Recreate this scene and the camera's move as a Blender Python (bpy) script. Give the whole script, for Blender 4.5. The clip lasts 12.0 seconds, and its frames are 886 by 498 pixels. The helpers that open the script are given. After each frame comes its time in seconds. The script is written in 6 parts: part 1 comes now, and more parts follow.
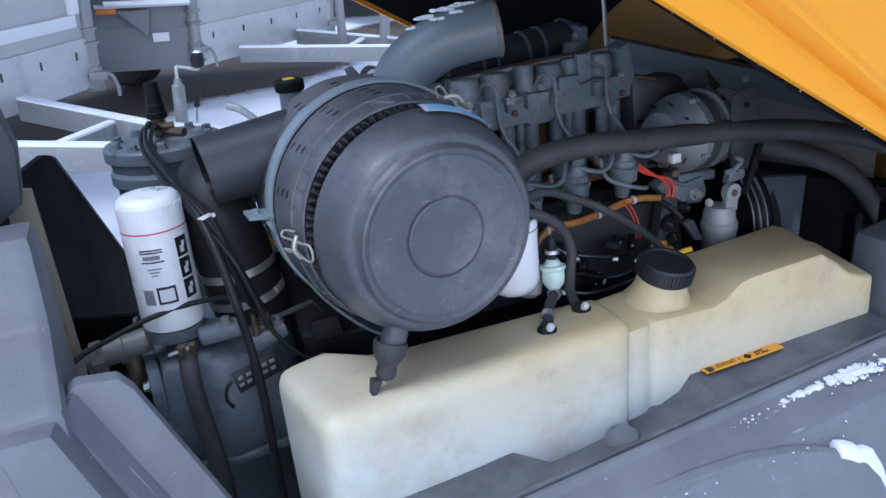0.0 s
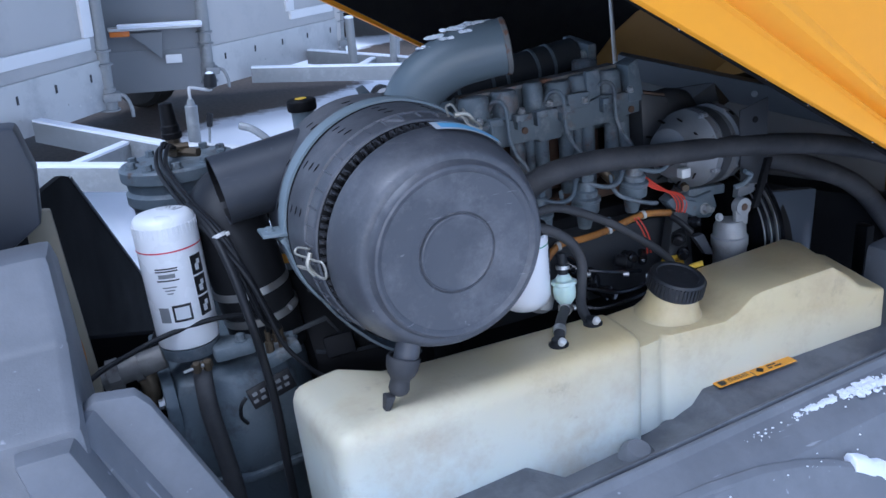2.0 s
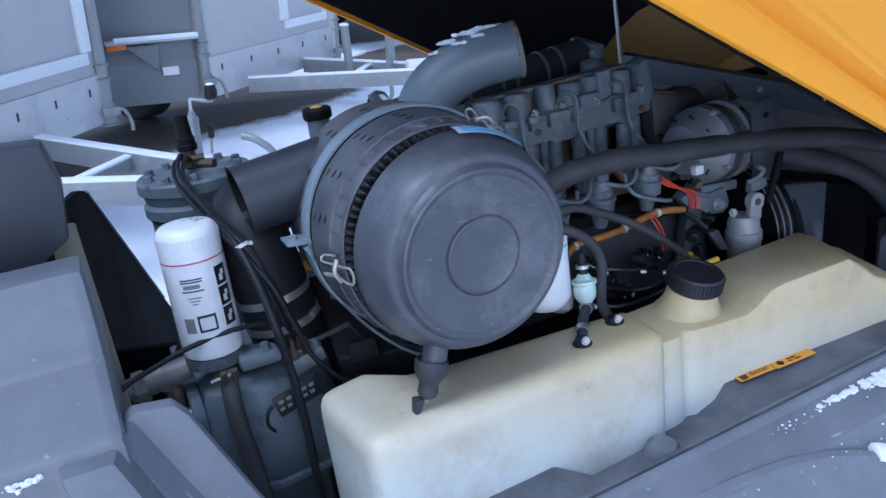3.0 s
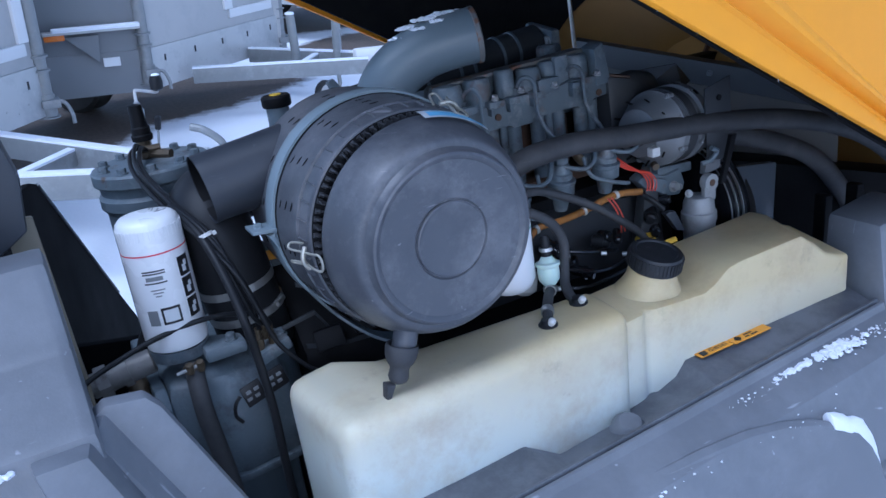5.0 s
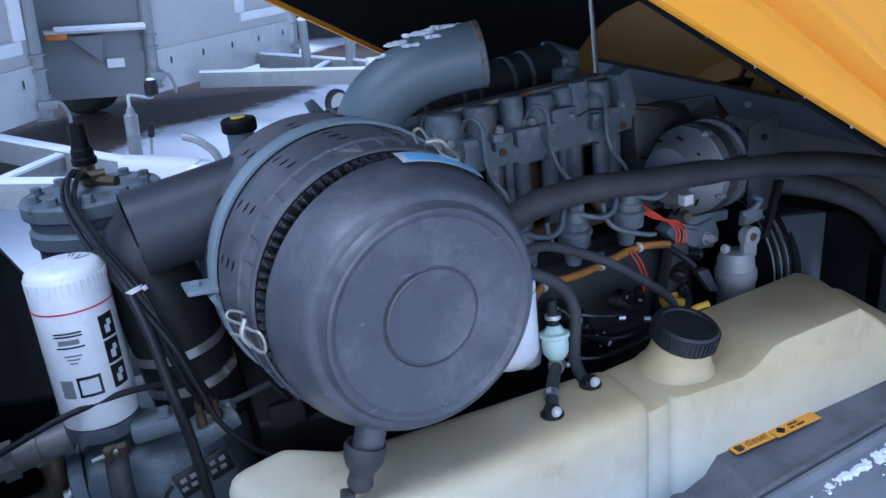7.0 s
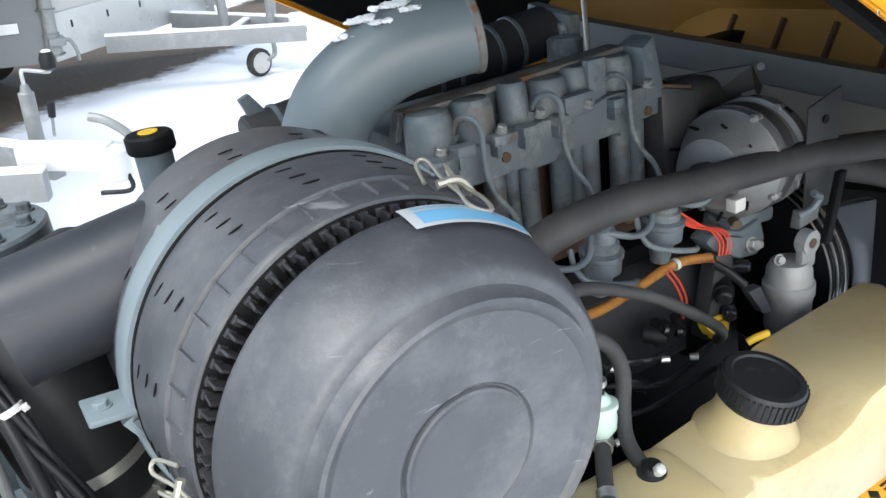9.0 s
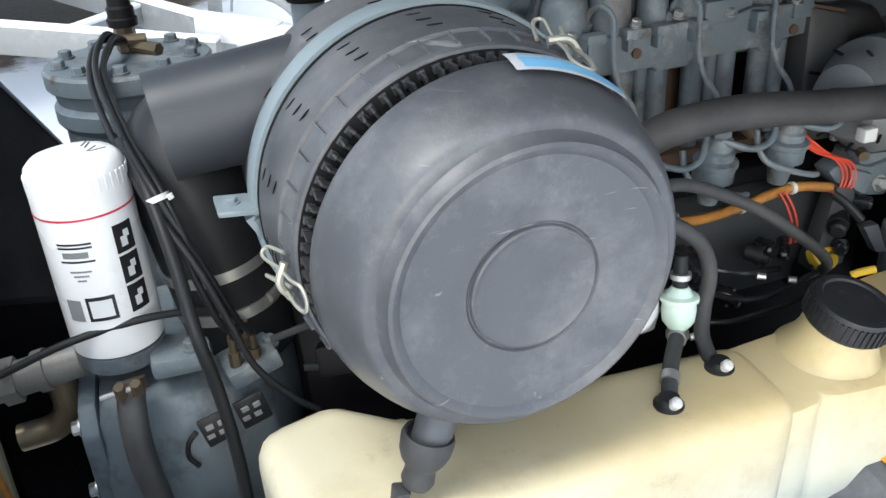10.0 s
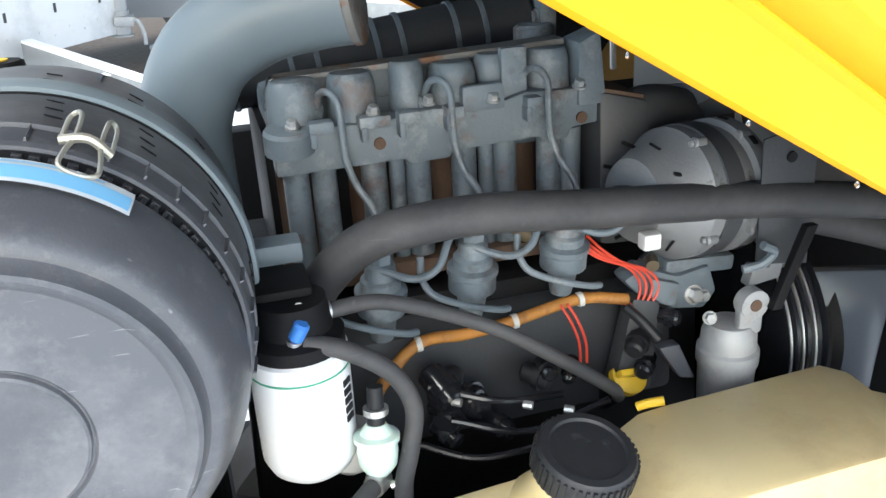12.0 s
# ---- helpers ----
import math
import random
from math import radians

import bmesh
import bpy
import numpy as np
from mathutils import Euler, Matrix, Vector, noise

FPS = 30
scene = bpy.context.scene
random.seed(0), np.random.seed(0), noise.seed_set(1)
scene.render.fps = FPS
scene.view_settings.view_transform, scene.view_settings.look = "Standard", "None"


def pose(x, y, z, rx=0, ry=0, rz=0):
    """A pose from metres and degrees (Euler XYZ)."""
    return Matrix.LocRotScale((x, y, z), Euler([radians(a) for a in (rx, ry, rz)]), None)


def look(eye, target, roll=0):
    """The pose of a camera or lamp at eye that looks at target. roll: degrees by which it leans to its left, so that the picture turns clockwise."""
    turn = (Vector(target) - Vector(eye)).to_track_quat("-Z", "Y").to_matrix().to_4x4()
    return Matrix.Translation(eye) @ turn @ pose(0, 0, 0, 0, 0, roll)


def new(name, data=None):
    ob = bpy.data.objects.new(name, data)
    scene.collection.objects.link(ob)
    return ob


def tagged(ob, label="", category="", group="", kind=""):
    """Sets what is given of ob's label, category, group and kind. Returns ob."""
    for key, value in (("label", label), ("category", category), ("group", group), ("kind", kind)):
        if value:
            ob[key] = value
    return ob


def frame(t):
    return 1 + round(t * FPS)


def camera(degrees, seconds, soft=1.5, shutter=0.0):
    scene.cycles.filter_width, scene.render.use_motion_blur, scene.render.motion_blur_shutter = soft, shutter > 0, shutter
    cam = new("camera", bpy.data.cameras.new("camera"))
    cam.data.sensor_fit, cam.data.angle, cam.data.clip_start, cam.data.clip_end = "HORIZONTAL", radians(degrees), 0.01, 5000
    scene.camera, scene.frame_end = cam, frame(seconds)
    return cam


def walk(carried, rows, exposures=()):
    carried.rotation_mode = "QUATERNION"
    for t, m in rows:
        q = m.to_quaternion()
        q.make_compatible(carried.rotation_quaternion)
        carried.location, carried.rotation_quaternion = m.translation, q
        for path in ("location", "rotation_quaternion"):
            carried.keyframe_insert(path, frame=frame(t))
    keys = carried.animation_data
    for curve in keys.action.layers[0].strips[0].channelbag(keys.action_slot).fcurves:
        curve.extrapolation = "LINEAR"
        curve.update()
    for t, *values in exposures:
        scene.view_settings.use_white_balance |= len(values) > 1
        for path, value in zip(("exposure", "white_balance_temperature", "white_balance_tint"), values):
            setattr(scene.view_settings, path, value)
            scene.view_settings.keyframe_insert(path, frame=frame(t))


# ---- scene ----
cam = camera(55.9, 12.0)
PATH = [
    (0, (0.066, -0.055, 1.572), (0.846, 1.598, 0.761), 0.6),
    (0.5, (0.065, -0.058, 1.572), (0.842, 1.598, 0.763), 0.5),
    (1, (0.063, -0.061, 1.573), (0.837, 1.599, 0.769), 0.3),
    (1.5, (0.063, -0.06, 1.574), (0.832, 1.605, 0.774), 0.2),
    (2, (0.061, -0.065, 1.575), (0.823, 1.614, 0.802), -0.2),
    (2.5, (0.042, -0.054, 1.577), (0.807, 1.631, 0.817), -1.4),
    (2.7, (0.034, -0.058, 1.578), (0.798, 1.631, 0.814), -1.7),
    (4.5, (-0.014, -0.044, 1.576), (0.852, 1.581, 0.795), -1.6),
    (5, (-0.004, -0.051, 1.574), (0.871, 1.564, 0.784), -1.6),
    (5.5, (0.0, -0.068, 1.574), (0.883, 1.54, 0.779), -1.6),
    (6, (-0.009, -0.064, 1.565), (0.879, 1.536, 0.759), -1.3),
    (6.5, (0.031, 0.001, 1.563), (0.919, 1.605, 0.763), -1.5),
    (7, (0.146, 0.149, 1.548), (0.998, 1.787, 0.778), 0.2),
    (7.2, (0.197, 0.209, 1.548), (1.036, 1.854, 0.78), 0.4),
    (8.8, (0.247, 0.476, 1.528), (1.216, 2.012, 0.69), -2.2),
    (9, (0.237, 0.47, 1.528), (1.204, 1.983, 0.647), -0.9),
    (9.5, (0.238, 0.417, 1.521), (1.064, 1.951, 0.537), 1.6),
    (10, (0.231, 0.377, 1.497), (0.869, 1.966, 0.463), 3.2),
    (10.5, (0.21, 0.397, 1.496), (0.822, 1.998, 0.466), 3.6),
    (11, (0.264, 0.424, 1.493), (0.879, 2.024, 0.463), 3.6),
    (11.5, (0.451, 0.428, 1.488), (1.036, 2.079, 0.523), 4.1),
    (11.8, (0.562, 0.416, 1.492), (1.122, 2.096, 0.563), 3.7),
    (12, (0.622, 0.399, 1.489), (1.164, 2.1, 0.587), 2.5),
]
walk(cam, [(t, look(eye, target, roll)) for t, eye, target, roll in PATH],
     [(0.0, 0.33, 5180, 14), (1.5, 0.28, 4980, 14), (2.5, 0.24, 4830, 14), (4.5, 0.16, 4680, 14), (6.5, 0.15, 4640, 14), (7.2, 0.26, 4700, 14), (8.8, 1.19, 6250, 6), (11.0, 1.16, 6250, 6), (11.5, 1.3, 6250, 6), (12.0, 1.72, 6250, 6)])

# ---- light ----
world = bpy.data.worlds.new("world")
scene.world = world
world.use_nodes = True
wn = world.node_tree.nodes
sky = wn.new("ShaderNodeTexSky")
sky.sky_type, sky.sun_disc = "NISHITA", False
sky.sun_elevation, sky.sun_rotation = radians(28), radians(200)
sky.air_density, sky.dust_density = 1.0, 1.0
bg = wn["Background"]
bg.inputs["Strength"].default_value = 0.15
# high thin cloud takes most of the blue out of the sky
cloud = wn.new("ShaderNodeHueSaturation")
cloud.inputs["Saturation"].default_value = 0.7
world.node_tree.links.new(sky.outputs[0], cloud.inputs["Color"])
world.node_tree.links.new(cloud.outputs[0], bg.inputs[0])
sun_data = bpy.data.lights.new("sun", "SUN")
sun_data.energy, sun_data.angle, sun_data.color = 1.9, radians(32), (1.0, 0.96, 0.9)
sun = new("sun", sun_data)
sun.matrix_world = look((-4, -0.6, 8), (0, 0, 0))

# ---- materials ----
def material(name, base, second=None, rough=0.5, metal=0.0, scale=8.0, amount=0.5, grain=220.0, bump=0.08,
             third=None, third_scale=2.5, third_cut=0.62, rough_var=0.15, coat=0.0, trans=0.0, sss=0.0):
    m = bpy.data.materials.new(name)
    m.use_nodes = True
    nt = m.node_tree
    N, L = nt.nodes, nt.links
    p = N["Principled BSDF"]
    tc = N.new("ShaderNodeTexCoord")
    info = N.new("ShaderNodeObjectInfo")
    off = N.new("ShaderNodeVectorMath")
    off.operation = "MULTIPLY_ADD"
    L.new(info.outputs["Random"], off.inputs[0])
    off.inputs[1].default_value = (7, 5, 3)
    L.new(tc.outputs["Object"], off.inputs[2])
    second = second or tuple(c * 0.7 for c in base)
    n1 = N.new("ShaderNodeTexNoise")
    n1.inputs["Scale"].default_value, n1.inputs["Detail"].default_value = scale, 6
    L.new(off.outputs[0], n1.inputs["Vector"])
    ramp = N.new("ShaderNodeValToRGB")
    ramp.color_ramp.elements[0].position, ramp.color_ramp.elements[1].position = 0.5 - 0.25, 0.5 + 0.25
    ramp.color_ramp.elements[0].color = (*second, 1)
    ramp.color_ramp.elements[1].color = (*base, 1)
    L.new(n1.outputs["Fac"], ramp.inputs[0])
    colour = ramp.outputs[0]
    mixb = N.new("ShaderNodeMix")
    mixb.data_type = "RGBA"
    mixb.inputs[0].default_value = amount
    mixb.inputs[6].default_value = (*base, 1)
    L.new(colour, mixb.inputs[7])
    colour = mixb.outputs[2]
    n2 = N.new("ShaderNodeTexNoise")
    n2.inputs["Scale"].default_value, n2.inputs["Detail"].default_value = grain, 3
    L.new(tc.outputs["Object"], n2.inputs["Vector"])
    if third:
        n3 = N.new("ShaderNodeTexNoise")
        n3.inputs["Scale"].default_value, n3.inputs["Detail"].default_value = third_scale, 8
        n3.inputs["Roughness"].default_value = 0.65
        L.new(off.outputs[0], n3.inputs["Vector"])
        r3 = N.new("ShaderNodeValToRGB")
        r3.color_ramp.elements[0].position, r3.color_ramp.elements[1].position = third_cut, third_cut + 0.08
        L.new(n3.outputs["Fac"], r3.inputs[0])
        mix3 = N.new("ShaderNodeMix")
        mix3.data_type = "RGBA"
        L.new(r3.outputs[0], mix3.inputs[0])
        L.new(colour, mix3.inputs[6])
        mix3.inputs[7].default_value = (*third, 1)
        colour = mix3.outputs[2]
    L.new(colour, p.inputs["Base Color"])
    rr = N.new("ShaderNodeMapRange")
    rr.inputs[3].default_value, rr.inputs[4].default_value = max(0.02, rough - rough_var), min(1, rough + rough_var)
    L.new(n1.outputs["Fac"], rr.inputs[0])
    L.new(rr.outputs[0], p.inputs["Roughness"])
    p.inputs["Metallic"].default_value = metal
    p.inputs["Coat Weight"].default_value = coat
    p.inputs["Transmission Weight"].default_value = trans
    if sss:
        p.inputs["Subsurface Weight"].default_value = sss
        p.inputs["Subsurface Radius"].default_value = (0.03, 0.025, 0.015)
        p.inputs["Subsurface Scale"].default_value = 0.6
    if bump:
        b = N.new("ShaderNodeBump")
        b.inputs["Strength"].default_value, b.inputs["Distance"].default_value = bump, 0.002
        L.new(n2.outputs["Fac"], b.inputs["Height"])
        L.new(b.outputs[0], p.inputs["Normal"])
    return m


M = {}


def weather(name, dust, amount, scale=5.0, cut=(0.42, 0.72), scratch=0.0, streak=(1, 1, 14)):
    """Settled dust in soft patches and pale scratches over a material."""
    nt = M[name].node_tree
    N, L = nt.nodes, nt.links
    p = N["Principled BSDF"]
    tc = N.new("ShaderNodeTexCoord")
    def layer(vec, sc, detail, lo, hi, amt, col, rough):
        n = N.new("ShaderNodeTexNoise")
        n.inputs["Scale"].default_value, n.inputs["Detail"].default_value, n.inputs["Roughness"].default_value = sc, detail, 0.7
        L.new(vec, n.inputs["Vector"])
        r = N.new("ShaderNodeMapRange")
        r.inputs[1].default_value, r.inputs[2].default_value, r.inputs[3].default_value, r.inputs[4].default_value = lo, hi, 0.0, amt
        L.new(n.outputs["Fac"], r.inputs[0])
        mix = N.new("ShaderNodeMix")
        mix.data_type = "RGBA"
        L.new(r.outputs[0], mix.inputs[0])
        L.new(p.inputs["Base Color"].links[0].from_socket, mix.inputs[6])
        mix.inputs[7].default_value = (*col, 1)
        L.new(mix.outputs[2], p.inputs["Base Color"])
    layer(tc.outputs["Object"], scale, 7, cut[0], cut[1], amount, dust, 0.8)
    if scratch:
        for turn in ((0.3, 0.5, 0.2), (1.2, -0.4, 0.9)):
            mp = N.new("ShaderNodeMapping")
            mp.inputs["Rotation"].default_value = turn
            mp.inputs["Scale"].default_value = streak
            L.new(tc.outputs["Object"], mp.inputs["Vector"])
            layer(mp.outputs[0], 9, 3, 0.70, 0.76, scratch, tuple(min(1, c * 1.6) for c in dust), 0.6)
        layer(tc.outputs["Object"], 60, 2, 0.72, 0.78, scratch, tuple(min(1, c * 1.7) for c in dust), 0.6)


M["plastic"] = material("charcoal_plastic", (0.033, 0.037, 0.046), (0.024, 0.027, 0.034), 0.46, scale=14, grain=500, bump=0.05, third=(0.06, 0.062, 0.07), third_scale=9, third_cut=0.7)
M["captop"] = material("black_cap_plastic", (0.013, 0.014, 0.016), (0.02, 0.02, 0.022), 0.5, scale=30, grain=300, bump=0.1, third=(0.06, 0.06, 0.06), third_scale=20, third_cut=0.62)
M["tooth"] = material("dark_tooth_plastic", (0.035, 0.035, 0.038), (0.02, 0.02, 0.022), 0.5, scale=40, bump=0.1)
M["cover_plastic"] = material("dusty_charcoal_plastic", (0.077, 0.08, 0.089), (0.058, 0.061, 0.07), 0.38, scale=14, grain=500, bump=0.12)
M["rubber"] = material("black_rubber", (0.013, 0.014, 0.016), (0.021, 0.021, 0.023), 0.46, scale=25, grain=400, bump=0.1)
M["hose"] = material("rubber_hose", (0.038, 0.039, 0.042), (0.045, 0.044, 0.045), 0.6, scale=30, grain=600, bump=0.15)
# Paint of black parts; also carries the deep shade inside the engine bay.
M["black"] = material("black_paint_and_shade", (0.005, 0.005, 0.0058), (0.009, 0.009, 0.01), 0.6, scale=14, amount=0.8, bump=0.1)
# Baffle black, taken darker than paint to hold the deep shade on it.
M["baffle"] = material("shade_deepened_black", (0.0032, 0.0034, 0.004), (0.006, 0.006, 0.007), 0.8, scale=9, amount=0.8, bump=0.1)
M["foam"] = material("black_foam", (0.008, 0.008, 0.009), (0.016, 0.015, 0.013), 0.9, scale=20, grain=120, bump=0.5)
# Base colour includes the blue-grey sky reflection of a dark glossy panel.
M["bluegloss"] = material("gloss_paint_sky_tint", (0.06, 0.072, 0.09), (0.045, 0.054, 0.068), 0.22, scale=4, bump=0.02)
M["blackgloss"] = material("gloss_black_paint", (0.012, 0.013, 0.016), None, 0.22, scale=4, bump=0.02)
M["engine"] = material("grey_engine_paint", (0.13, 0.16, 0.182), (0.072, 0.085, 0.096), 0.5, scale=22, grain=260, bump=0.25, third=(0.075, 0.05, 0.035), third_scale=18, third_cut=0.6)
M["casting"] = material("painted_casting", (0.122, 0.152, 0.175), (0.072, 0.088, 0.10), 0.5, scale=16, grain=180, bump=0.4, third=(0.05, 0.04, 0.032), third_scale=10, third_cut=0.66)
M["manifold"] = material("dull_black_manifold", (0.028, 0.031, 0.035), (0.014, 0.015, 0.017), 0.6, scale=14, bump=0.2)
M["railpaint"] = material("dark_grey_rail_paint", (0.11, 0.117, 0.124), (0.07, 0.074, 0.08), 0.5, scale=14, bump=0.1)
M["band"] = material("grey_band_paint", (0.205, 0.25, 0.275), (0.16, 0.195, 0.215), 0.45, scale=18, bump=0.05)
M["slate"] = material("slate_pipe_paint", (0.145, 0.178, 0.2), (0.108, 0.135, 0.152), 0.42, scale=12, bump=0.05, third=(0.2, 0.225, 0.24), third_scale=14, third_cut=0.66)
M["tank"] = material("polythene", (0.60, 0.50, 0.28), (0.52, 0.40, 0.19), 0.38, scale=5, grain=300, bump=0.03, third=(0.42, 0.33, 0.2), third_scale=16, third_cut=0.74, sss=0.25)
M["yellow"] = material("yellow_paint", (0.80, 0.325, 0.004), (0.73, 0.29, 0.003), 0.45, scale=3, amount=0.4, bump=0.03)
M["body"] = material("grey_body_plastic", (0.152, 0.16, 0.175), (0.118, 0.125, 0.138), 0.5, scale=10, grain=350, bump=0.12, third=(0.24, 0.25, 0.265), third_scale=6, third_cut=0.7)
M["white"] = material("white_can_paint", (0.8, 0.81, 0.82), (0.72, 0.73, 0.74), 0.3, scale=6, amount=0.4, bump=0.01)
M["print_black"] = material("black_print", (0.015, 0.015, 0.017), None, 0.4, bump=0)
M["print_red"] = material("red_print", (0.6, 0.03, 0.06), None, 0.4, bump=0)
M["print_green"] = material("green_print", (0.05, 0.35, 0.2), None, 0.4, bump=0)
M["print_grey"] = material("grey_print", (0.22, 0.23, 0.24), None, 0.4, bump=0)
M["blue_label"] = material("blue_label", (0.2, 0.5, 0.78), (0.28, 0.58, 0.82), 0.35, bump=0.02)
M["pale_blue"] = material("pale_blue_print", (0.35, 0.58, 0.78), None, 0.35, bump=0)
M["label_white"] = material("label_white", (0.7, 0.72, 0.74), None, 0.35, bump=0)
M["orange_label"] = material("orange_label", (0.85, 0.38, 0.02), None, 0.4, bump=0.01)
M["wire"] = material("bright_steel_wire", (0.5, 0.48, 0.41), (0.36, 0.34, 0.28), 0.42, 0.6, scale=40, bump=0.02)
M["steel"] = material("zinc_steel", (0.55, 0.55, 0.54), (0.4, 0.4, 0.39), 0.38, 0.85, scale=40, bump=0.06)
M["brass"] = material("brass", (0.11, 0.086, 0.055), (0.06, 0.042, 0.027), 0.5, 0.5, scale=60, bump=0.1)
M["alu"] = material("cast_aluminium", (0.36, 0.37, 0.375), (0.22, 0.225, 0.23), 0.55, 0.3, scale=30, grain=300, bump=0.2)
M["bare_alu"] = material("oxidised_aluminium", (0.22, 0.225, 0.232), (0.12, 0.123, 0.128), 0.5, 0.3, scale=24, grain=300, bump=0.2, third=(0.07, 0.062, 0.05), third_scale=20, third_cut=0.6)
M["dull_zinc"] = material("dull_zinc", (0.26, 0.25, 0.235), (0.15, 0.14, 0.125), 0.5, 0.35, scale=30, amount=0.9, bump=0.25, third=(0.09, 0.075, 0.06), third_scale=22, third_cut=0.58)
M["old_brass"] = material("tarnished_brass", (0.36, 0.29, 0.19), (0.18, 0.13, 0.085), 0.38, 0.7, scale=30, amount=0.9, bump=0.08)
M["rust"] = material("rusty_steel", (0.10, 0.058, 0.035), (0.05, 0.032, 0.024), 0.8, scale=40, grain=300, bump=0.4)
M["rusty_paint"] = material("rust_spotted_paint", (0.17, 0.185, 0.19), (0.12, 0.10, 0.08), 0.55, scale=30, amount=0.8, bump=0.3, third=(0.15, 0.075, 0.04), third_scale=30, third_cut=0.52)
M["loom"] = material("orange_loom_tape", (0.42, 0.18, 0.03), (0.22, 0.09, 0.02), 0.65, scale=60, bump=0.3)
M["red"] = material("red_wire", (0.6, 0.06, 0.03), None, 0.45, bump=0.02)
M["yplastic"] = material("yellow_plastic", (0.75, 0.5, 0.03), (0.6, 0.38, 0.03), 0.45, bump=0.03)
M["bluecap"] = material("blue_plastic", (0.05, 0.2, 0.6), None, 0.4, bump=0)
M["bulb"] = material("milky_plastic", (0.62, 0.75, 0.68), (0.5, 0.65, 0.58), 0.35, scale=20, bump=0.02, sss=0.3)
M["nylon"] = material("white_nylon", (0.6, 0.6, 0.58), None, 0.4, bump=0.02)
M["ochre"] = material("inside_of_hood", (0.36, 0.2, 0.048), (0.26, 0.14, 0.03), 0.6, scale=6, amount=0.8, bump=0.15)
M["sheet"] = material("galvanised_sheet", (0.53, 0.53, 0.515), (0.45, 0.45, 0.44), 0.45, 0.25, scale=7, grain=120, bump=0.05)
M["panel"] = material("trailer_panel", (0.46, 0.455, 0.44), (0.4, 0.397, 0.385), 0.5, scale=2, grain=90, bump=0.04)
# Darker version of the trailer panel, with a recessed side's shade in its colour.
M["bay_shade"] = material("shaded_bay_panel", (0.2, 0.208, 0.215), (0.16, 0.168, 0.175), 0.55, scale=3, grain=80, bump=0.05)
M["trailer_white"] = material("white_frame", (0.74, 0.74, 0.73), (0.67, 0.67, 0.66), 0.4, scale=5, bump=0.03)
M["galv"] = material("galvanised_steel", (0.27, 0.28, 0.28), (0.19, 0.2, 0.2), 0.5, 0.3, scale=25, grain=150, bump=0.08)
M["tyre"] = material("tyre_rubber", (0.02, 0.02, 0.021), (0.035, 0.035, 0.035), 0.75, scale=20, bump=0.3)
M["amber"] = material("amber_lens", (0.8, 0.22, 0.02), None, 0.25, bump=0)
M["redpaint"] = material("red_paint", (0.55, 0.05, 0.05), None, 0.4, bump=0.02)
M["snow"] = material("snow", (0.86, 0.88, 0.92), (0.78, 0.81, 0.87), 0.75, scale=30, grain=160, bump=0.9, sss=0.1)
M["water"] = material("water", (0.9, 0.92, 0.95), None, 0.05, bump=0, trans=1.0, rough_var=0.02)
M["umber"] = material("dirty_dark_sheet", (0.17, 0.16, 0.145), (0.11, 0.105, 0.098), 0.6, scale=10, bump=0.1)
M["bracket"] = material("dark_bracket_paint", (0.045, 0.047, 0.05), (0.026, 0.027, 0.03), 0.5, scale=14, bump=0.1, third=(0.08, 0.07, 0.06), third_scale=16, third_cut=0.62)
M["olive"] = material("olive_paint", (0.27, 0.235, 0.165), (0.2, 0.175, 0.12), 0.55, scale=12, bump=0.08)


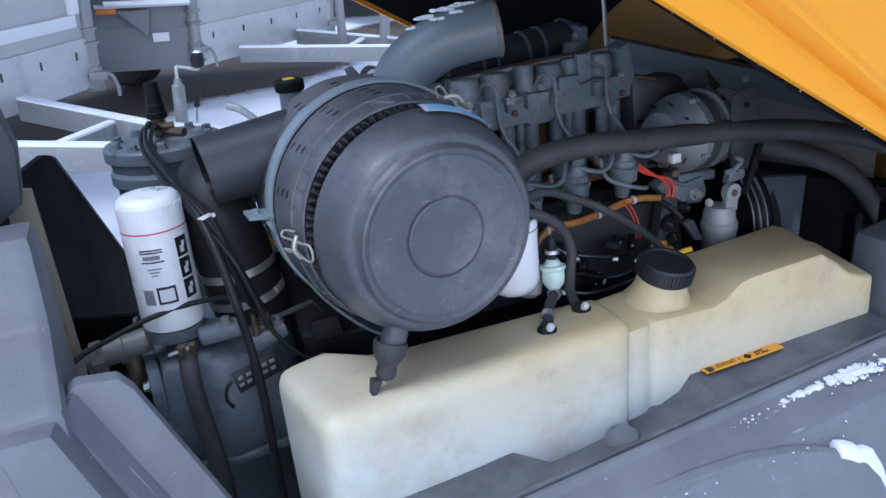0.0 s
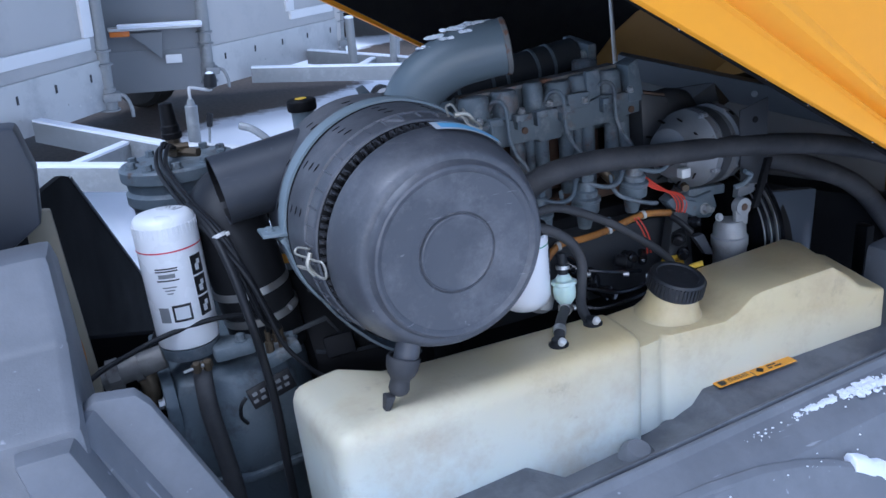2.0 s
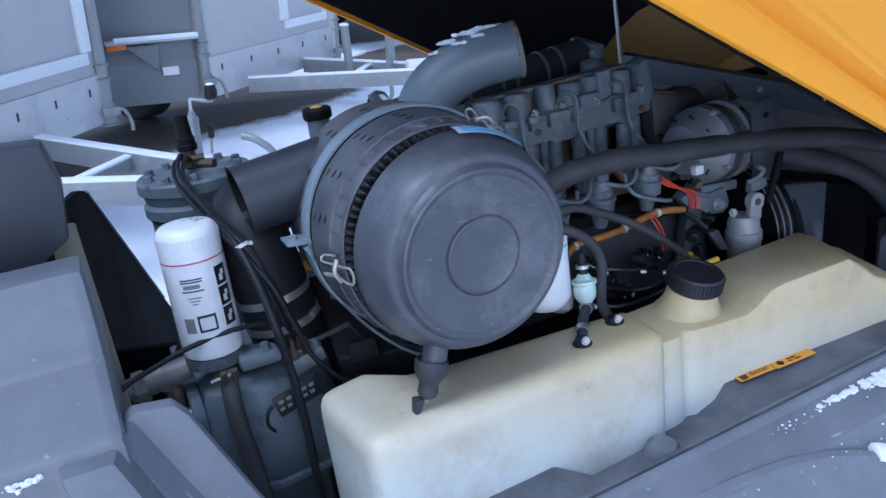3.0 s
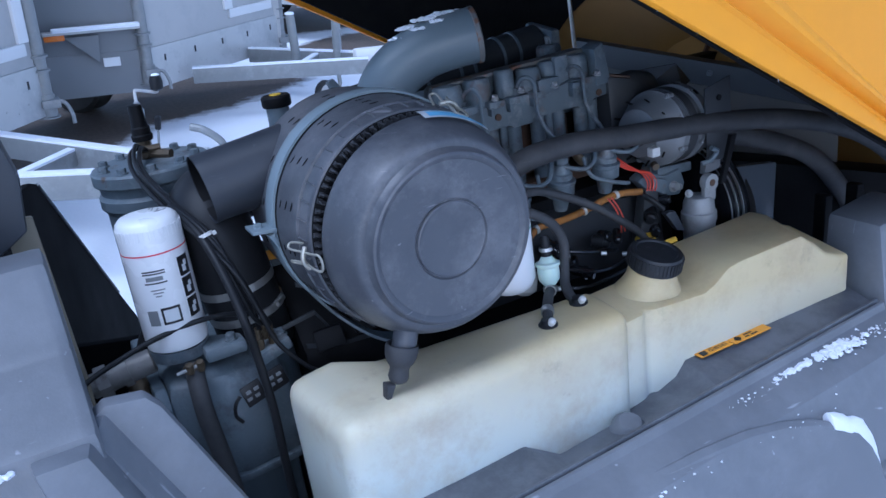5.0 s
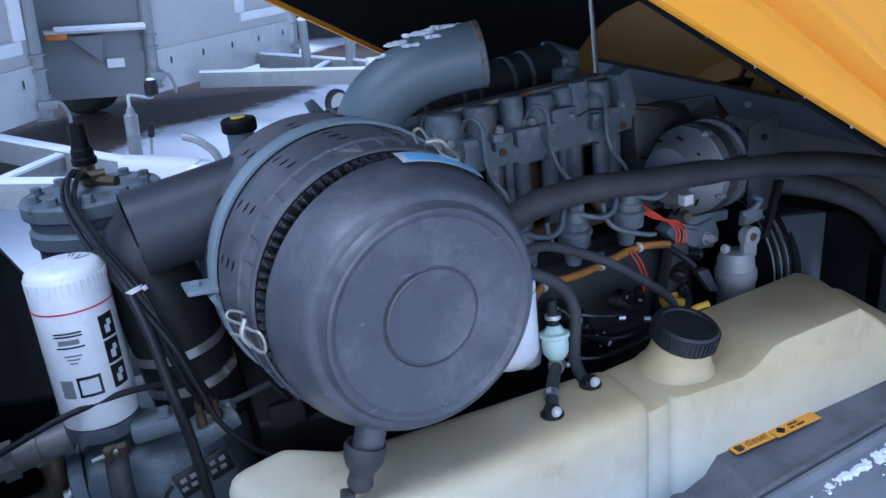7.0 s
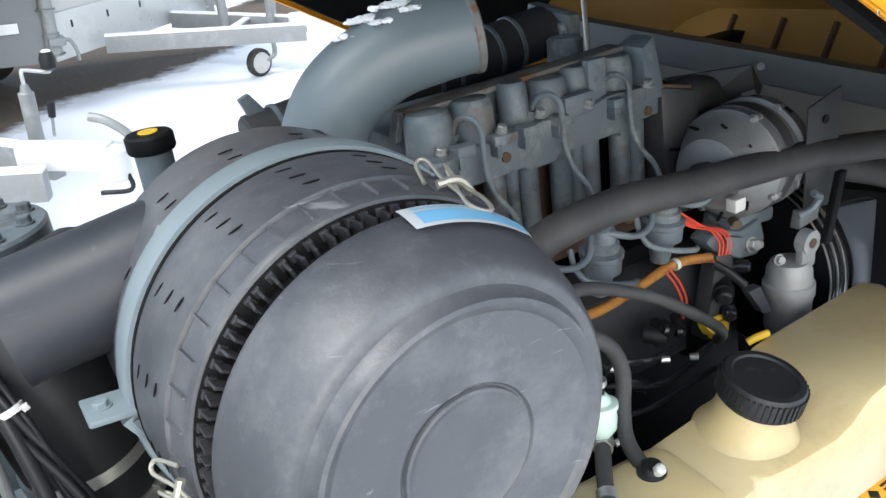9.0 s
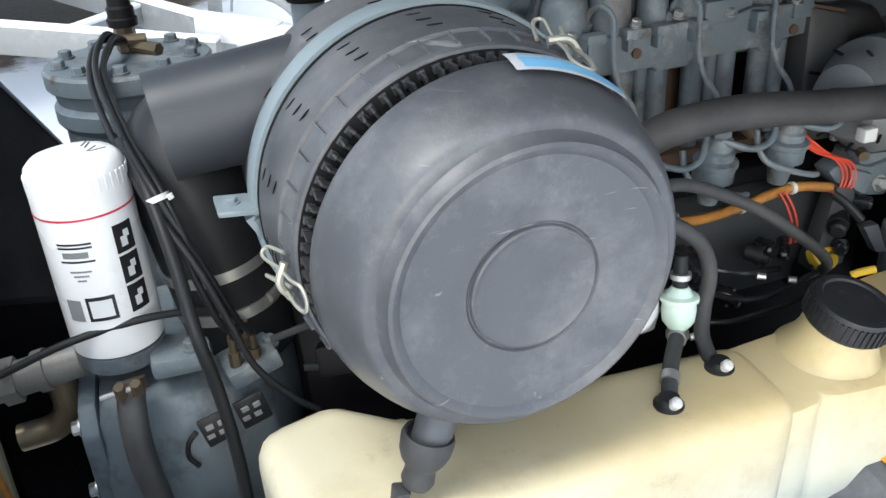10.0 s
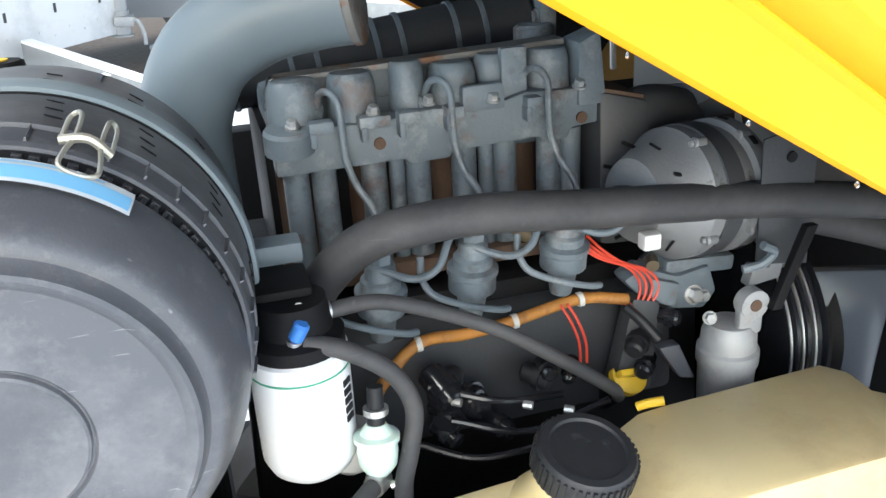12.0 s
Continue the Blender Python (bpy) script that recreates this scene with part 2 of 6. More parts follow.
def ground_material():
    m = material("snowy_yard", (0.84, 0.86, 0.9), (0.7, 0.72, 0.77), 0.8, scale=1.3, grain=40, bump=0.6)
    nt = m.node_tree
    N, L = nt.nodes, nt.links
    p = N["Principled BSDF"]
    snow_col = p.inputs["Base Color"].links[0].from_socket
    tc = N.new("ShaderNodeTexCoord")
    total = None
    # bare gravel that the parked trailers kept free of snow: x, y, half length, half width, turn
    for x, y, a, b, turn in ((-0.2, 6.3, 2.3, 1.0, 0.85), (1.05, 7.35, 1.95, 0.95, 0.35), (4.5, 11.5, 4.0, 1.5, 0.2), (3.5, 8.7, 1.25, 0.55, 0.75), (0.0, 5.75, 0.55, 0.35, 0.2), (-0.6, 3.75, 0.6, 0.25, 0.9)):
        mp = N.new("ShaderNodeMapping")
        mp.vector_type = "TEXTURE"
        mp.inputs["Location"].default_value = (x, y, 0)
        mp.inputs["Rotation"].default_value = (0, 0, turn)
        mp.inputs["Scale"].default_value = (a, b, 1)
        L.new(tc.outputs["Object"], mp.inputs["Vector"])
        ln = N.new("ShaderNodeVectorMath")
        ln.operation = "LENGTH"
        L.new(mp.outputs[0], ln.inputs[0])
        mr = N.new("ShaderNodeMapRange")
        mr.inputs[1].default_value, mr.inputs[2].default_value, mr.inputs[3].default_value, mr.inputs[4].default_value = 0.6, 1.25, 1.0, 0.0
        L.new(ln.outputs["Value"], mr.inputs[0])
        if total is None:
            total = mr.outputs[0]
        else:
            mx = N.new("ShaderNodeMath")
            mx.operation = "MAXIMUM"
            L.new(total, mx.inputs[0])
            L.new(mr.outputs[0], mx.inputs[1])
            total = mx.outputs[0]
    nz = N.new("ShaderNodeTexNoise")
    nz.inputs["Scale"].default_value, nz.inputs["Detail"].default_value = 5, 9
    nz.inputs["Roughness"].default_value = 0.7
    L.new(tc.outputs["Object"], nz.inputs["Vector"])
    ad = N.new("ShaderNodeMath")
    ad.operation = "MULTIPLY_ADD"
    L.new(nz.outputs["Fac"], ad.inputs[0])
    ad.inputs[1].default_value = 0.7
    L.new(total, ad.inputs[2])
    cut = N.new("ShaderNodeMapRange")
    cut.inputs[1].default_value, cut.inputs[2].default_value = 0.72, 0.95
    L.new(ad.outputs[0], cut.inputs[0])
    mix = N.new("ShaderNodeMix")
    mix.data_type = "RGBA"
    L.new(cut.outputs[0], mix.inputs[0])
    L.new(snow_col, mix.inputs[6])
    gr = N.new("ShaderNodeValToRGB")
    gr.color_ramp.elements[0].color, gr.color_ramp.elements[1].color = (0.05, 0.037, 0.029, 1), (0.15, 0.118, 0.095, 1)
    nz2 = N.new("ShaderNodeTexNoise")
    nz2.inputs["Scale"].default_value, nz2.inputs["Detail"].default_value = 30, 5
    L.new(tc.outputs["Object"], nz2.inputs["Vector"])
    L.new(nz2.outputs["Fac"], gr.inputs[0])
    L.new(gr.outputs[0], mix.inputs[7])
    L.new(mix.outputs[2], p.inputs["Base Color"])
    return m


TANK_FADE, TANK_TOP = 2.6, 0.42


def fade_tank():
    """Fades the tank from yellow to greenish white, downwards and away from the filler."""
    nt = M["tank"].node_tree
    N, L = nt.nodes, nt.links
    p = N["Principled BSDF"]
    old = p.inputs["Base Color"].links[0].from_socket
    tc = N.new("ShaderNodeTexCoord")
    sep = N.new("ShaderNodeSeparateXYZ")
    L.new(tc.outputs["Object"], sep.inputs[0])
    wob = N.new("ShaderNodeTexNoise")
    wob.inputs["Scale"].default_value = 4
    L.new(tc.outputs["Object"], wob.inputs["Vector"])
    add = N.new("ShaderNodeMath")
    add.operation = "MULTIPLY_ADD"
    L.new(wob.outputs["Fac"], add.inputs[0])
    add.inputs[1].default_value = 0.15
    drop = N.new("ShaderNodeMath")
    drop.operation = "MULTIPLY_ADD"
    L.new(sep.outputs["Z"], drop.inputs[0])
    drop.inputs[1].default_value = TANK_FADE
    far_end = N.new("ShaderNodeMath")
    far_end.operation = "MULTIPLY"
    far_end.inputs[1].default_value = 0.42
    L.new(sep.outputs["X"], far_end.inputs[0])
    L.new(far_end.outputs[0], drop.inputs[2])
    lift = N.new("ShaderNodeMath")
    lift.operation = "ADD"
    L.new(drop.outputs[0], lift.inputs[0])
    lift.inputs[1].default_value = -TANK_FADE * TANK_TOP
    L.new(lift.outputs[0], add.inputs[2])
    mr = N.new("ShaderNodeMapRange")
    mr.inputs[1].default_value, mr.inputs[2].default_value, mr.inputs[3].default_value, mr.inputs[4].default_value = -0.24, 0.19, 0.9, 0.0
    L.new(add.outputs[0], mr.inputs[0])
    mix = N.new("ShaderNodeMix")
    mix.data_type = "RGBA"
    L.new(mr.outputs[0], mix.inputs[0])
    L.new(old, mix.inputs[6])
    mix.inputs[7].default_value = (0.61, 0.67, 0.64, 1)
    L.new(mix.outputs[2], p.inputs["Base Color"])


fade_tank()
weather("cover_plastic", (0.24, 0.235, 0.242), 0.38, 7, (0.5, 0.7), 0.55)
weather("cover_plastic", (0.2, 0.196, 0.2), 0.4, 45, (0.54, 0.74))
weather("cover_plastic", (0.05, 0.052, 0.058), 0.45, 9, (0.52, 0.66))
weather("plastic", (0.075, 0.078, 0.088), 0.3, 7, (0.5, 0.78), 0.2)
M["damp"] = M["body"].copy()
M["damp"].name = "damp_grey_body"
weather("body", (0.27, 0.28, 0.3), 0.45, 4, (0.46, 0.72), 0.5, (1, 9, 1))
weather("engine", (0.33, 0.34, 0.34), 0.5, 14, (0.52, 0.66))
weather("engine", (0.03, 0.028, 0.026), 0.65, 20, (0.54, 0.66))
weather("engine", (0.12, 0.07, 0.045), 0.55, 17, (0.57, 0.68))
weather("casting", (0.24, 0.25, 0.255), 0.45, 11, (0.52, 0.68))
weather("casting", (0.03, 0.03, 0.03), 0.6, 15, (0.54, 0.68))
weather("hose", (0.105, 0.1, 0.097), 0.5, 10, (0.42, 0.7), 0.2)
weather("yellow", (0.70, 0.29, 0.015), 0.5, 3, (0.5, 0.75), 0.12)
weather("tank", (0.34, 0.24, 0.13), 0.5, 6, (0.52, 0.74))
weather("tank", (0.30, 0.25, 0.18), 0.5, 30, (0.64, 0.8), 0.2)
weather("tank", (0.40, 0.28, 0.14), 0.4, 5.0, (0.52, 0.7))
weather("tank", (0.16, 0.125, 0.085), 0.45, 13, (0.62, 0.78))
weather("galv", (0.4, 0.41, 0.41), 0.45, 9, (0.52, 0.66))
weather("sheet", (0.24, 0.25, 0.26), 0.5, 3.5, (0.48, 0.7), 0.4)
weather("panel", (0.27, 0.28, 0.29), 0.45, 2.2, (0.48, 0.72), 0.3)
weather("alu", (0.16, 0.145, 0.125), 0.55, 24, (0.5, 0.68))
weather("loom", (0.12, 0.06, 0.03), 0.6, 60, (0.5, 0.66))
weather("damp", (0.06, 0.063, 0.072), 0.75, 8, (0.40, 0.60))
# weaker gloss; on black and baffle it deepens the shade in their colour
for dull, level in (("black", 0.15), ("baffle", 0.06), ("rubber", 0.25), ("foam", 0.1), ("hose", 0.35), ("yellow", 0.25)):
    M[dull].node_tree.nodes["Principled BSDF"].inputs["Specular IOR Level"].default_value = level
M["ground"] = ground_material()

# ---- mesh helpers ----
def V(*a):
    return Vector(a)


def join(*bms):
    """All the meshes in the first one."""
    out = bms[0]
    for b in bms[1:]:
        me = bpy.data.meshes.new("tmp")
        b.to_mesh(me)
        out.from_mesh(me)
        bpy.data.meshes.remove(me)
        b.free()
    return out


def soften(bm, width, seg=2, angle=30):
    if width:
        bm.normal_update()
        edges = [e for e in bm.edges if len(e.link_faces) == 2 and e.calc_face_angle(0) > radians(angle)]
        bmesh.ops.bevel(bm, geom=edges, offset=width, segments=seg, affect="EDGES", profile=0.6, clamp_overlap=True)
    return bm


def box(c, s, bevel=0.003, rot=None, seg=2):
    bm = bmesh.new()
    bmesh.ops.create_cube(bm, size=1)
    bmesh.ops.scale(bm, vec=s, verts=bm.verts)
    soften(bm, bevel, seg)
    if rot:
        bmesh.ops.transform(bm, matrix=Euler([radians(a) for a in rot]).to_matrix().to_4x4(), verts=bm.verts)
    bmesh.ops.translate(bm, vec=c, verts=bm.verts)
    return bm


def prism(poly, axis, a, b, bevel=0.003, seg=2):
    """A polygon of the two other axes (in the order xyz without axis), pushed from a to b along axis."""
    bm = bmesh.new()
    def at(p, h):
        q = list(p)
        q.insert("xyz".index(axis), h)
        return bm.verts.new(q)
    lo = [at(p, a) for p in poly]
    hi = [at(p, b) for p in poly]
    bm.faces.new(lo), bm.faces.new(hi)
    for i in range(len(poly)):
        j = (i + 1) % len(poly)
        bm.faces.new((lo[i], lo[j], hi[j], hi[i]))
    bmesh.ops.recalc_face_normals(bm, faces=bm.faces)
    return soften(bm, bevel, seg)


def hexa(pts, bevel=0.003, seg=2):
    """A block from its eight corners: four below, four above in the same turn."""
    bm = bmesh.new()
    v = [bm.verts.new(p) for p in pts]
    n = len(v) // 2
    bm.faces.new(v[:n]), bm.faces.new(v[n:])
    for i in range(n):
        j = (i + 1) % n
        bm.faces.new((v[i], v[j], v[n + j], v[n + i]))
    bmesh.ops.recalc_face_normals(bm, faces=bm.faces)
    return soften(bm, bevel, seg)


def axis_matrix(o, d):
    return Matrix.Translation(o) @ Vector(d).to_track_quat("Z", "Y").to_matrix().to_4x4()


def lathe(profile, o, d=(0, 0, 1), seg=40, arc=None):
    """(height, radius) pairs turned round the axis d through o."""
    bm = bmesh.new()
    rings = []
    for h, r in profile:
        rings.append([bm.verts.new((r * math.cos(2 * math.pi * k / seg), r * math.sin(2 * math.pi * k / seg), h)) for k in range(seg)] if r > 1e-6 else [bm.verts.new((0, 0, h))])
    for A, B in zip(rings, rings[1:]):
        for k in range(seg):
            l = (k + 1) % seg
            if len(A) == 1 and len(B) == 1:
                continue
            if len(A) == 1:
                bm.faces.new((A[0], B[k], B[l]))
            elif len(B) == 1:
                bm.faces.new((A[k], A[l], B[0]))
            else:
                bm.faces.new((A[k], A[l], B[l], B[k]))
    for R, s in ((rings[0], 0), (rings[-1], 1)):
        if len(R) > 1:
            bm.faces.new(R)
    bmesh.ops.recalc_face_normals(bm, faces=bm.faces)
    bmesh.ops.transform(bm, matrix=axis_matrix(o, d), verts=bm.verts)
    return bm


def rod(a, b, r, r2=None, seg=20, bevel=0.0):
    a, b = Vector(a), Vector(b)
    h = (b - a).length
    r2 = r if r2 is None else r2
    e = min(bevel, h * 0.4, min(r, r2) * 0.5)
    prof = [(0, 0), (0, r - e), (e, r), (h - e, r2), (h, r2 - e), (h, 0)] if e else [(0, r), (h, r2)]
    return lathe(prof, a, b - a, seg)


def hexbolt(o, d, r=0.008, h=0.006):
    return join(lathe([(0, r * 1.3), (h * 0.25, r * 1.3)], o, d, 16), lathe([(h * 0.25, r), (h * 0.9, r), (h, r * 0.85)], o, d, 6))


def smooth_path(pts, n=8):
    P = [Vector(p) for p in pts]
    P = [P[0] * 2 - P[1]] + P + [P[-1] * 2 - P[-2]]
    out = []
    for i in range(1, len(P) - 2):
        a, b, c, d = P[i - 1:i + 3]
        for k in range(n):
            t = k / n
            out.append(0.5 * ((2 * b) + (c - a) * t + (2 * a - 5 * b + 4 * c - d) * t * t + (3 * b - a - 3 * c + d) * t ** 3))
    out.append(P[-2])
    return out


def tube(pts, r, seg=14, n=8, caps=True, radii=None):
    path = smooth_path(pts, n) if n else [Vector(p) for p in pts]
    bm = bmesh.new()
    rings, up = [], None
    for i, p in enumerate(path):
        d = (path[min(i + 1, len(path) - 1)] - path[max(i - 1, 0)]).normalized()
        if up is None:
            up = d.orthogonal().normalized()
        up = (up - d * up.dot(d)).normalized()
        side = d.cross(up)
        rr = r if radii is None else radii(i / (len(path) - 1))
        rings.append([bm.verts.new(p + (up * math.cos(2 * math.pi * k / seg) + side * math.sin(2 * math.pi * k / seg)) * rr) for k in range(seg)])
    for A, B in zip(rings, rings[1:]):
        for k in range(seg):
            l = (k + 1) % seg
            bm.faces.new((A[k], A[l], B[l], B[k]))
    if caps:
        bm.faces.new(rings[0]), bm.faces.new(rings[-1])
    bmesh.ops.recalc_face_normals(bm, faces=bm.faces)
    return bm


# the machine stands nose down and leans a little on the uneven yard
MACHINE = pose(0, 0, 0, -5.16, -3.98, 0)
BASE = {}


# set-out point, in the machine's axes, from which the depth of a thing is reckoned
SETOUT = Vector((0.168, -0.199, 1.56))
SIZE = {}
BODY = (1.045, (0, 0, 0.012))
ENGINE = (0.016, 0.040, -0.003)


def thing(name, base, label, category, group="", kind="", frame_of=None, far=1.0, shift=(0, 0, 0)):
    """An Empty at the thing's base; its parts are meshes under it, built in the machine's own axes. far sets the thing out by that factor from SETOUT, shift moves it."""
    ob = new(name)
    ob.empty_display_size = 0.05
    ob.matrix_world = (MACHINE if frame_of is None else frame_of) @ Matrix.Translation(SETOUT + (Vector(base) - SETOUT) * far + Vector(shift))
    BASE[ob], SIZE[ob] = Vector(base), far
    return tagged(ob, label, category, group, kind)


def part(name, bm, mat, parent, label="", smooth=35):
    me = bpy.data.meshes.new(name)
    b = BASE[parent]
    bmesh.ops.translate(bm, vec=-b, verts=bm.verts)
    bmesh.ops.scale(bm, vec=(SIZE[parent],) * 3, verts=bm.verts)
    bm.to_mesh(me)
    bm.free()
    me.materials.append(M[mat] if isinstance(mat, str) else mat)
    if smooth:
        me.shade_smooth()
        me.set_sharp_from_angle(angle=radians(smooth))
    ob = new(name, me)
    ob.parent = parent
    BASE[ob], SIZE[ob] = b, SIZE[parent]
    if label:
        tagged(ob, label)
    return ob


YARD = Matrix.Identity(4)

# ---- the yard ----
def ground():
    bm = bmesh.new()
    n, half = 60, 60.0
    vs = [[bm.verts.new((x, y, 0)) for y in np.linspace(-half, half, n)] for x in np.linspace(-half, half, n)]
    for i in range(n - 1):
        for j in range(n - 1):
            bm.faces.new((vs[i][j], vs[i + 1][j], vs[i + 1][j + 1], vs[i][j + 1]))
    me = bpy.data.meshes.new("ground")
    bm.to_mesh(me), bm.free()
    me.materials.append(M["ground"])
    me.shade_smooth()
    tagged(new("ground", me), "flat yard under trodden snow with bare brown gravel", "ground", kind="structure")


ground()


def plank(p, q, z0, z1, thick, bevel=0.004, lift=0.0):
    """An upright board along the ground line p to q; lift pushes it to its right-hand side."""
    p, q = Vector((*p, 0)), Vector((*q, 0))
    n = (q - p).cross(Vector((0, 0, 1))).normalized()
    a, b = n * (lift - thick), n * lift
    lo, hi = Vector((0, 0, z0)), Vector((0, 0, z1))
    return hexa([p + a + lo, q + a + lo, q + b + lo, p + b + lo, p + a + hi, q + a + hi, q + b + hi, p + b + hi], bevel)


def along(p, q, f):
    return (p[0] + (q[0] - p[0]) * f, p[1] + (q[1] - p[1]) * f)


def corner_post(b, at, parent, r=0.042, out=(0.7, -0.7)):
    """The round corner post of a trailer with its latch."""
    x, y = at
    ox, oy = out
    post = part("corner_post", rod((x, y, b - 0.02), (x, y, b + 2.0), r, seg=18), "galv", parent)
    for h in (0.22, 0.3):
        part("collar", lathe([(0, r), (0.004, r * 1.35), (0.014, r * 1.35), (0.018, r)], (x, y, b + h), (0, 0, 1), 18), "galv", post)
    part("foot_plate", lathe([(0, 0.03), (0.004, r * 1.5), (0.012, r * 1.5), (0.016, 0.03)], (x, y, b - 0.05), (0, 0, 1), 18), "galv", post)
    part("latch_block", box((x + ox * 0.03, y + oy * 0.03, b + 0.04), (0.1, 0.1, 0.05), 0.008), "galv", post)
    part("latch_stub", rod((x, y, b - 0.04), (x, y, b + 0.09), r * 1.2, seg=18), "galv", post)
    part("latch_handle", tube([(x + ox * 0.05, y + oy * 0.05, b + 0.05), (x + ox * 0.13, y + oy * 0.1, b + 0.045), (x + ox * 0.17, y + oy * 0.12, b - 0.02), (x + ox * 0.175, y + oy * 0.12, b - 0.08)], 0.012, 8), "galv", post)


def beam(p, q, b, parent, name="drawbar_beam", h=0.11, w=0.06):
    part(name, plank(p, q, b - h / 2, b + h / 2, w, 0.004, w / 2), "galv", parent)
    part("snow_strip", plank(p, q, b + h / 2 - 0.002, b + h / 2 + 0.012, w * 0.94, 0.003, w * 0.48), "snow", parent)


def trailer(label, P, Q, L, b, beams, crosses, tip, frame_from, rivets=14, lift=0.0, wheels=(-0.42, 0.42), side="panel"):
    """A box trailer: front wall P to Q, side wall P to L, drawbar beams and coupling before the front wall."""
    t = thing("box_trailer", (*P, 0), label, "trailer", "parked trailers", frame_of=YARD)
    back = (Q[0] + L[0] - P[0], Q[1] + L[1] - P[1])
    part("front_wall", plank(P, Q, b + 0.25, b + 2.1, 0.05), "panel", t)
    part("lower_panel", plank(P, Q, b - 0.03, b + 0.26, 0.06, 0.004, 0.012), "sheet", t)
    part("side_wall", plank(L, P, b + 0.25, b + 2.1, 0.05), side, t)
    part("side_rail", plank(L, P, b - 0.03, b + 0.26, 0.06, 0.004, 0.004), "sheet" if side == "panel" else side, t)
    part("rear_side", plank(Q, back, b, b + 2.1, 0.05), "panel", t)
    part("floor_pan", hexa([(*L, b), (*P, b), (*Q, b), (*back, b), (*L, b + 0.05), (*P, b + 0.05), (*Q, b + 0.05), (*back, b + 0.05)], 0), "sheet", t)
    part("roof", hexa([(*L, b + 2.1), (*P, b + 2.1), (*Q, b + 2.1), (*back, b + 2.1), (*L, b + 2.15), (*P, b + 2.15), (*Q, b + 2.15), (*back, b + 2.15)], 0), "trailer_white", t)
    corner_post(b + lift, P, t)
    corner_post(b, Q, t)
    a, c = along(P, Q, frame_from), along(P, Q, 0.93)
    w = part("window_frame", plank(a, c, b + 0.33, b + 0.40, 0.03, 0.008, 0.022), "trailer_white", t)
    for f in (frame_from, 0.93):
        q = along(P, Q, f)
        part("frame_stile", plank(along(P, Q, f - 0.03), along(P, Q, f + 0.03), b + 0.40, b + 1.9, 0.03, 0.008, 0.02), "trailer_white", w)
    for k in range(5):
        q = along(P, Q, 0.1 + 0.2 * k)
        part("slot", plank(q, along(P, Q, 0.11 + 0.2 * k), b + 0.15, b + 0.195, 0.004, 0, 0.0145), "print_black", t)
    n = (Vector((*Q, 0)) - Vector((*P, 0))).cross(Vector((0, 0, 1))).normalized()
    for k in range(rivets):
        q = along(P, Q, 0.05 + 0.9 * k / rivets)
        part("rivet", lathe([(0, 0.007), (0.003, 0.006), (0.005, 0)], (q[0] + n.x * 0.012, q[1] + n.y * 0.012, b + 0.04 + 0.03 * (k % 2)), n, 8), "steel", t)
    for p, q in beams:
        beam(p, q, b, t)
    for p, q in crosses:
        beam(p, q, b, t, "cross_beam", 0.07, 0.05)
    p, q = tip
    cp = part("coupling", plank(p, q, b + 0.02, b + 0.12, 0.09, 0.02, 0.045), "trailer_white", t)
    d = (Vector((*q, 0)) - Vector((*p, 0))).normalized()
    e = Vector((*q, b + 0.08))
    part("coupling_head", rod(e - Vector((0, 0, 0.1)), e + Vector((0, 0, 0.03)), 0.06, seg=18, bevel=0.015), "trailer_white", cp)
    part("coupling_handle", tube([e + d * 0.09 + V(0, 0, 0.0), e + d * 0.07 + V(0, 0, 0.07), e + d * 0.0 + V(0, 0, 0.12), e - d * 0.06 + V(0, 0, 0.135)], 0.017, 10), "galv", cp)
    part("safety_cable", tube([e + V(0, 0, 0.0), e + d * 0.02 + V(0.02, -0.05, -0.12), e - d * 0.08 + V(0, -0.05, -0.14)], 0.009, 8), "rubber", cp)
    mid = (P[0] + (Q[0] - P[0]) * 0.5 + (L[0] - P[0]) * 0.9, P[1] + (Q[1] - P[1]) * 0.5 + (L[1] - P[1]) * 0.9)
    ax = Vector((Q[0] - P[0], Q[1] - P[1], 0)).normalized()
    for s in wheels:
        c = Vector((*mid, 0.3)) + ax * s * (Vector((*Q, 0)) - Vector((*P, 0))).length
        wh = part("wheel", lathe([(-0.09, 0.17), (-0.1, 0.27), (-0.08, 0.3), (0.08, 0.3), (0.1, 0.27), (0.09, 0.17)], c, ax, 32), "tyre", t)
        part("rim", lathe([(-0.08, 0.0), (-0.06, 0.17), (0.06, 0.17), (0.08, 0.0)], c, ax, 24), "galv", wh)
    return t


